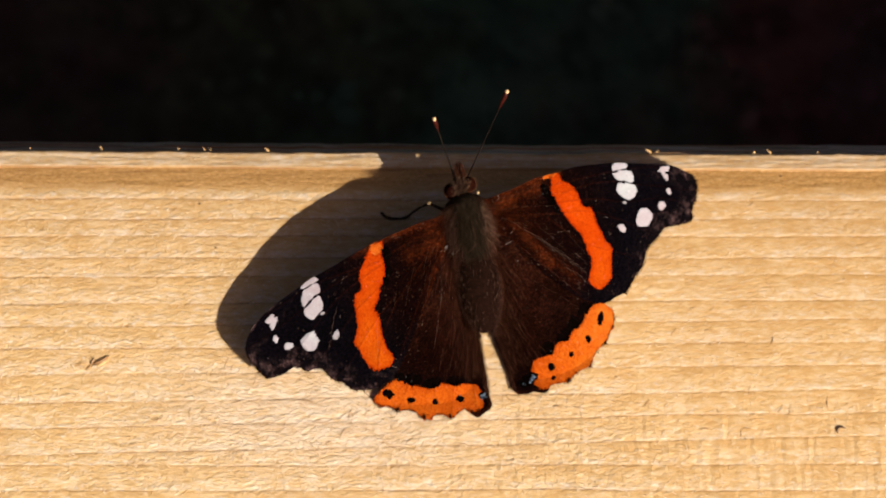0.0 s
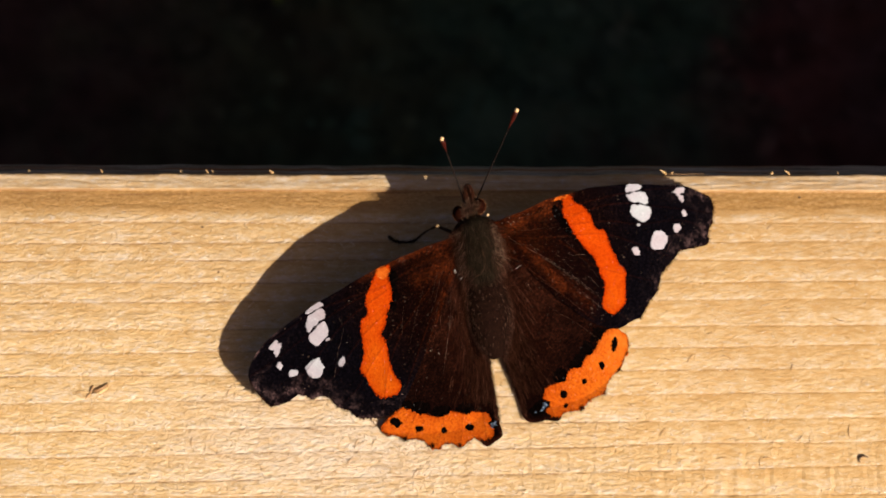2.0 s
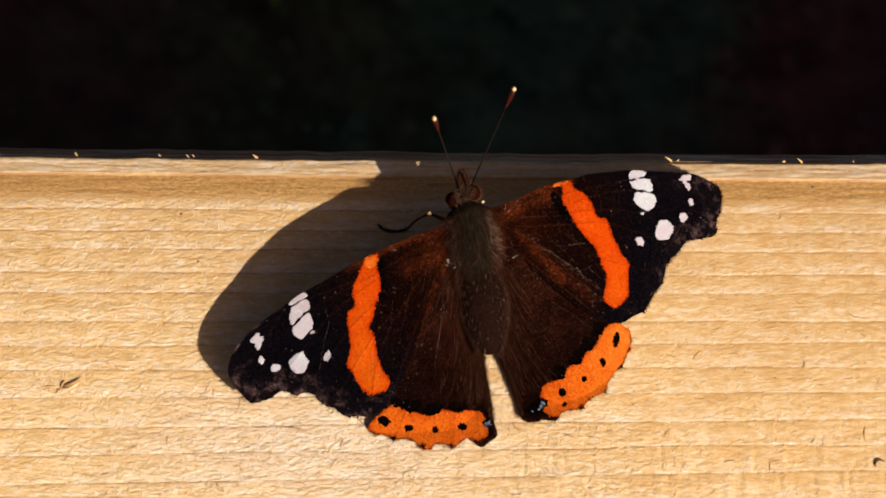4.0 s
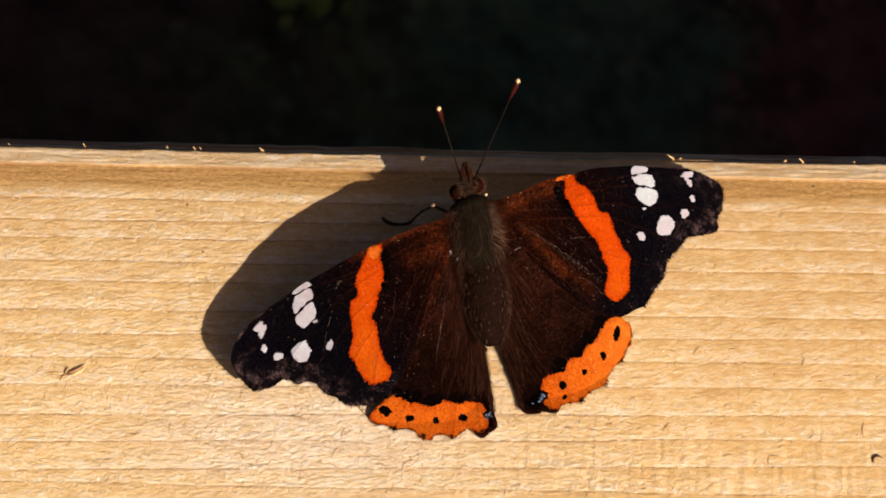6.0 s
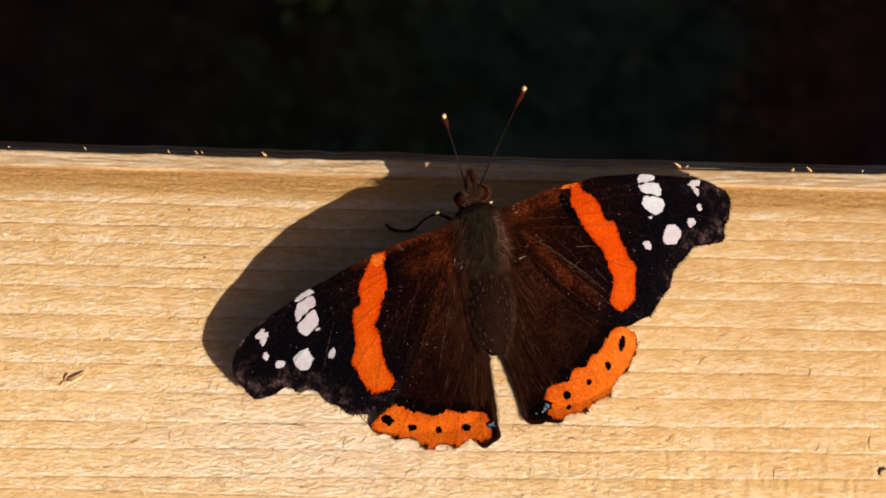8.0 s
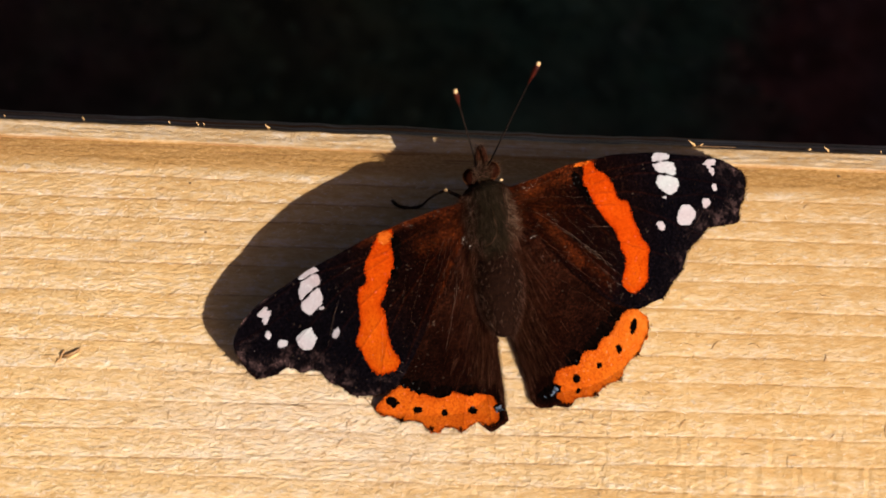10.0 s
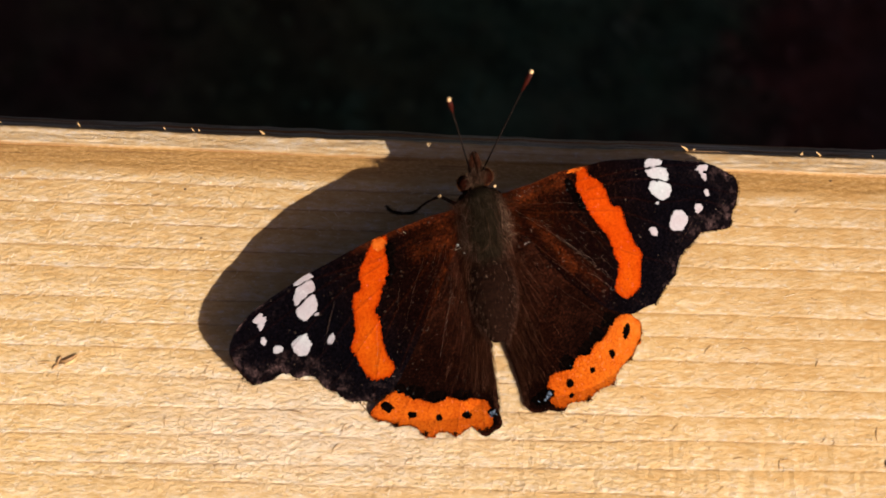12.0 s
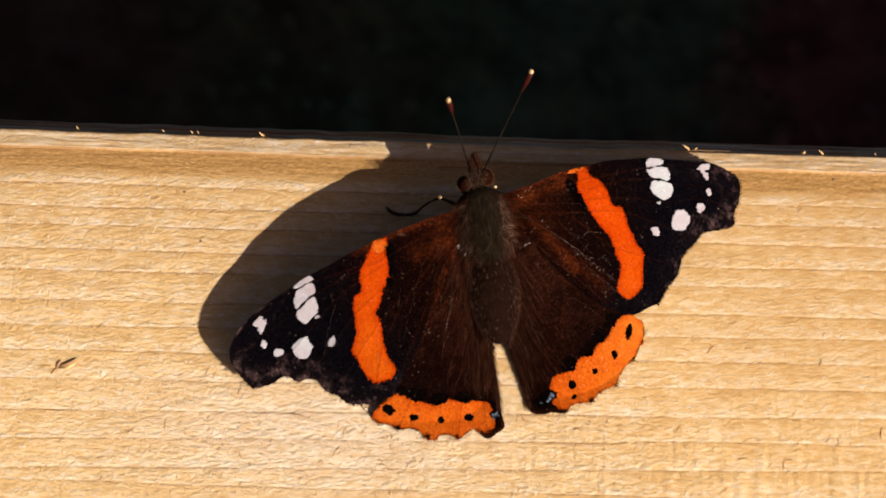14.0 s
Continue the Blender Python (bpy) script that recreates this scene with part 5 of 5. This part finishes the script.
        for _ in range(90):
            p = Vector((0.1 + s * r.uniform(0.3, 1.0), 5.0 + 0.22 * s + r.gauss(0, 0.5), 7.72))
            strands.append((p, p + Vector((s * r.uniform(0.1, 0.5), r.gauss(0.1, 0.2), 0.12)), (0, 0, 0.04)))
    for _ in range(150):
        p = Vector((0.14 + r.gauss(0, 0.35), r.uniform(4.0, 6.3), 7.6))
        strands.append((p, p + Vector((r.gauss(0, 0.1), r.uniform(0.2, 0.5), 0.1)), (0, 0, 0)))
    for _ in range(260):
        f, a = min(0.97, max(0.03, r.randrange(1, 7) / 7 + r.gauss(0, 0.06))), r.uniform(0.4, math.pi - 0.4)
        w = 2.6 * math.sin(math.pi * (0.24 + 0.70 * f)) ** 0.8
        p = Vector((0.15 - 0.2 * f + w * math.cos(a), -2.8 - 8.9 * f, 5.6 - 2.3 * f + 0.80 * w * math.sin(a)))
        strands.append((p, p + Vector((r.gauss(0, 0.1), -r.uniform(0.15, 0.5), 0.12)), (0, 0, 0.03)))
    v, f = hairs(strands, 0.015)
    tagged(from_data("pale_hairs", v, f, PALE_FUR, fly, "sparse pale hairs"), kind="stuff")

    strands, rear = [], []
    for side in (-1, 1):
        for _ in range(600 if side < 0 else 800):
            x = side * (1.6 + r.random() ** 1.4 * 6.4)
            lead = 1.9 - 0.13 * abs(x) if side < 0 else 2.2 + 0.22 * abs(x)
            y = lead - 0.7 - r.random() ** 1.3 * 7.0
            z = float(wing_height(np.float64(x), np.float64(y), False)) + 0.06
            a = math.atan2(y - 1.5, x - side * 1.0) + r.gauss(0, 0.12)
            ln = r.uniform(0.3, 0.9)
            x2, y2 = x + ln * math.cos(a), y + ln * math.sin(a)
            z2 = float(wing_height(np.float64(x2), np.float64(y2), False)) + r.uniform(0.08, 0.3)
            if not inside(np.array([x2]), np.array([y2]), FORE_LEFT if side < 0 else FORE_RIGHT)[0]:
                continue
            strands.append(((x, y, z), (x2, y2, z2), (0, 0, 0.08)))
        for _ in range(2600):
            y = -3 - 12.5 * r.random()
            x = side * (0.6 + abs(r.gauss(0, 1.7)))
            poly = HIND_LEFT if side < 0 else HIND_RIGHT
            ln = r.uniform(0.8, 2.0)
            x2, y2 = x + (0.16 * x + r.gauss(0, 0.16)) * ln * 0.6, y - ln
            if not (inside(np.array([x]), np.array([y]), poly)[0] and inside(np.array([x2]), np.array([y2 - 0.2]), poly)[0]):
                continue
            z = float(wing_height(np.float64(x), np.float64(y), True)) + 0.2
            z2 = float(wing_height(np.float64(x2), np.float64(y2), True)) + 0.3
            rear.append(((x, y, z), (x2, y2, z2), (0, 0, 0.08)))
        # soft fringe along the inner margin of the hindwing
        poly = (HIND_LEFT if side < 0 else HIND_RIGHT)[1:7]
        for _ in range(900):
            y = r.uniform(-18.0, -9.0)
            x = float(np.interp(-y, [-p[1] for p in poly], [p[0] for p in poly])) + side * r.uniform(0.05, 0.5)
            ln = r.uniform(0.5, 1.2)
            z = float(wing_height(np.float64(x), np.float64(y), True)) + 0.1
            rear.append(((x, y, z), (x - side * r.uniform(0.1, 0.55), y - ln, max(0.15, z - 0.3 + r.uniform(0, 0.3))), (0, 0, 0.06)))
    for side in (-1, 1):
        for _ in range(1100):
            y = r.uniform(-11.5, 2.6)
            x = side * ((2.0 if y > -4 else 1.7) + r.gauss(0, 0.35))
            fan = math.radians(-55 + 7.5 * max(-4.0, y)) + r.gauss(0, 0.18)
            ln = r.uniform(0.7, 2.4)
            x2, y2 = x + side * ln * math.cos(fan), y + ln * math.sin(fan)
            poly = HIND_LEFT if side < 0 else HIND_RIGHT
            hind = y < -5
            if hind and not inside(np.array([x2]), np.array([y2]), poly)[0]:
                continue
            z = float(wing_height(np.float64(x), np.float64(y), hind)) + 0.5
            z2 = float(wing_height(np.float64(x2), np.float64(y2), hind)) + r.uniform(0.15, 0.4)
            rear.append(((x, y, z), (x2, y2, z2), (0, 0, 0.2)))
    v, f = hairs(rear, 0.010)
    tagged(from_data("hindwing_hairs", v, f, HIND_FUR, fly, "soft brown hairs on the hindwings"), kind="stuff")
    v, f = hairs(strands, 0.015)
    tagged(from_data("wing_hairs", v, f, RUST_FUR, fly, "rusty hairs on the wing roots"), kind="stuff")

    # dark tufts and a short fringe on the outer margins
    strands = []
    for x, y in TUFTS:
        z = float(wing_height(np.float64(x), np.float64(y), True)) + 0.03
        out = Vector((x - (1.2 if x > 0 else -1.2), y + 3.0, 0)).normalized()
        for _ in range(34):
            p = Vector((x + r.gauss(0, 0.14), y + r.gauss(0, 0.12), z)) - out * 0.15
            d = out * r.uniform(0.15, 0.5) + Vector((r.gauss(0, 0.18), r.gauss(0, 0.14), r.uniform(-0.03, 0.08)))
            strands.append((p, p + d, (0, 0, 0.02)))
    for poly, hind, first, last in ((FORE_LEFT, False, 15, len(FORE_LEFT) - 6), (FORE_RIGHT, False, 11, len(FORE_RIGHT) - 7), (HIND_LEFT, True, 6, 21), (HIND_RIGHT, True, 7, 20)):
        line = smooth(poly[first:last], False)
        if hind:
            line = [scalloped(p, (-1.2 if p[0] < 0 else 1.2, -3.0)) for p in line]
        cx = sum(p[0] for p in poly) / len(poly)
        cy = sum(p[1] for p in poly) / len(poly)
        for (x1, y1), (x2, y2) in zip(line, line[1:]):
            for _ in range(max(1, int(math.hypot(x2 - x1, y2 - y1) / (0.035 if not hind else 0.09)))):
                t = r.random()
                x, y = x1 + (x2 - x1) * t, y1 + (y2 - y1) * t
                out = Vector((x - cx, y - cy, 0)).normalized() * (r.uniform(0.08, 0.27) if r.random() < 0.85 else r.uniform(0.27, 0.45))
                z = float(wing_height(np.float64(x), np.float64(y), hind)) + r.uniform(-0.02, 0.06)
                p = Vector((x, y, z))
                strands.append((p - out * 0.6, p + out + Vector((r.gauss(0, 0.07), r.gauss(0, 0.07), 0)), (0, 0, 0)))
    v, f = hairs(strands, 0.026)
    tagged(from_data("margin_fringe", v, f, RUST_FUR, fly, "short dark fringe along the wing margins"), kind="stuff")
    # partings in the fur of the back
    lines = []
    for pts in (((0.45, 0.3), (0.55, -0.9), (0.60, -2.0)), ((0.60, -2.0), (0.0, -2.7), (-0.9, -3.0)), ((0.60, -2.0), (1.0, -2.5), (1.5, -2.6)), ((-1.6, 2.2), (-1.5, 0.6), (-1.7, -0.8)), ((2.0, 2.0), (2.05, 0.4), (1.9, -1.0))):
        lines.append([on_thorax(y, math.acos(max(-0.95, min(0.95, (x - 0.2) / 2.7)))) + Vector((0, 0, 0.06)) for x, y in smooth(pts, False)])
    v, f = fine_lines(lines, 0.045)
    tagged(from_data("fur_partings", v, f, PALE_FUR, fly, "thin pale partings in the fur"), kind="stuff")

    strands = []
    for side, poly in ((-1, FORE_LEFT), (1, FORE_RIGHT)):
        for _ in range(110):
            x, y = side * r.uniform(2.5, 27), r.uniform(-15, 4.5)
            if not inside(np.array([x]), np.array([y]), poly)[0]:
                continue
            z = float(wing_height(np.float64(x), np.float64(y), False)) + 0.12
            a, ln = r.uniform(0, 6.283), r.uniform(0.04, 0.12)
            x2, y2 = x + ln * math.cos(a), y + ln * math.sin(a)
            z2 = float(wing_height(np.float64(x2), np.float64(y2), False)) + 0.14
            strands.append(((x, y, z), (x2, y2, z2), (0, 0, 0.05)))
    # glinting clusters of loose scales
    for x, y, n, spread in ((-8.9, 0.25, 14, 0.5), (-2.9, -2.2, 16, 0.3), (3.9, 2.3, 12, 0.5), (5.4, 2.75, 14, 0.5), (6.6, -1.4, 6, 0.25), (10.4, -5.0, 10, 0.7), (11.8, -7.6, 9, 0.7), (-15.6, -3.0, 8, 0.5), (-13.3, -12.0, 10, 1.0), (15.9, -4.2, 4, 0.25), (9.4, -2.6, 9, 1.1), (8.6, -4.6, 6, 0.9), (11.4, -5.6, 9, 1.0), (12.6, -8.4, 12, 0.9), (13.6, -9.4, 9, 0.8), (-4.6, -6.8, 10, 0.8), (-7.4, -9.6, 16, 1.4), (-10.6, -13.4, 14, 1.2), (4.6, -1.4, 10, 0.5)):
        for _ in range(n):
            ax, ay = x + r.gauss(0, spread), y + r.gauss(0, spread * 0.5)
            z = float(wing_height(np.float64(ax), np.float64(ay), False)) + 0.16
            a, ln = r.uniform(0, 6.283), r.uniform(0.03, 0.13) if r.random() < 0.9 else r.uniform(0.13, 0.4)
            strands.append(((ax, ay, z), (ax + ln * math.cos(a), ay + ln * math.sin(a), z + 0.03), (0, 0, 0.02)))
    v, f = hairs(strands, 0.013)
    tagged(from_data("dust", v, f, DUST, fly, "pale loose scales and dust specks"), kind="stuff")
    # near-white tufts added as painted glints where the wings join the body
    strands = []
    for x, y, z, n in ((-2.75, -2.0, 7.6, 4), (-2.6, -2.8, 7.25, 2), (4.2, -2.7, 7.5, 3), (4.9, -4.6, 6.95, 1)):
        for _ in range(n):
            p = Vector((x + r.gauss(0, 0.14), y + r.gauss(0, 0.14), z + r.uniform(0.0, 0.15)))
            strands.append((p, p + Vector((r.gauss(0, 0.16), r.gauss(0, 0.12), 0.05)), (0, 0, 0.02)))
    v, f = hairs(strands, 0.030)
    tagged(from_data("glint_tufts", v, f, GLINT, fly, "bright tufts added as glints at the wing joints"), kind="stuff")
    # long fine hairs radiating from the wing roots
    strands = []
    for x0, y0, x1, y1 in ((3.2, 1.2, 10.8, 0.5), (3.5, 0.8, 13.2, -7.8), (9.0, 0.6, 15.4, -9.0), (2.6, -0.4, 9.2, -7.2), (5.6, -4.0, 10.6, -8.6), (10.2, -2.4, 12.6, -2.6),
                           (-8.2, -10.6, -3.7, -1.2), (-7.3, -7.2, -4.4, -1.6), (-9.9, -9.8, -6.6, -2.6), (-18.5, -10.4, -16.4, -5.4), (3.4, 1.6, 9.5, 3.4), (20.6, -4.4, 24.6, 0.2), (3.0, 0.4, 7.4, -1.6), (6.2, -1.2, 12.2, -6.6), (8.0, -3.0, 12.4, -8.4),
                           (9.6, -5.2, 13.0, -8.8), (7.6, -0.6, 10.8, -4.6), (-6.2, -4.6, -4.8, -1.4), (-13.0, -12.2, -12.4, -8.4), (-10.2, -7.6, -9.4, -4.6),
                           (8.6, -2.2, 10.4, -3.1), (9.2, -4.4, 10.6, -3.4), (9.8, -4.9, 11.6, -5.2), (10.2, -6.4, 11.6, -7.4), (11.8, -5.0, 13.0, -6.4), (6.4, -7.2, 12.2, -12.2), (-4.8, -7.6, -3.8, -3.6), (-6.4, -12.6, -4.2, -6.2)):
        n = max(2, int(math.hypot(x1 - x0, y1 - y0) / 0.9))
        bow = r.uniform(-0.25, 0.25)
        pts = []
        for k in range(n + 1):
            f = k / n
            ax, ay = x0 + (x1 - x0) * f + r.gauss(0, 0.02), y0 + (y1 - y0) * f + bow * 4 * f * (1 - f) + r.gauss(0, 0.02)
            pts.append((ax, ay, float(wing_height(np.float64(ax), np.float64(ay), False)) + 0.15))
        strands.append(pts)
    v, f = fine_lines(strands, 0.0056)
    tagged(from_data("long_hairs", v, f, LONG, fly, "long fine hairs over the wings"), kind="stuff")
    for ob in fly.children_recursive:
        if ob.name.split(".")[0] not in ("forewing", "hindwing", "orange_band", "costal_patch", "black_wedge", "white_spot", "orange_rim", "black_spot", "blue_fleck"):
            ob.data.transform(Matrix.Scale(MM, 4))
    return fly


build_butterfly()
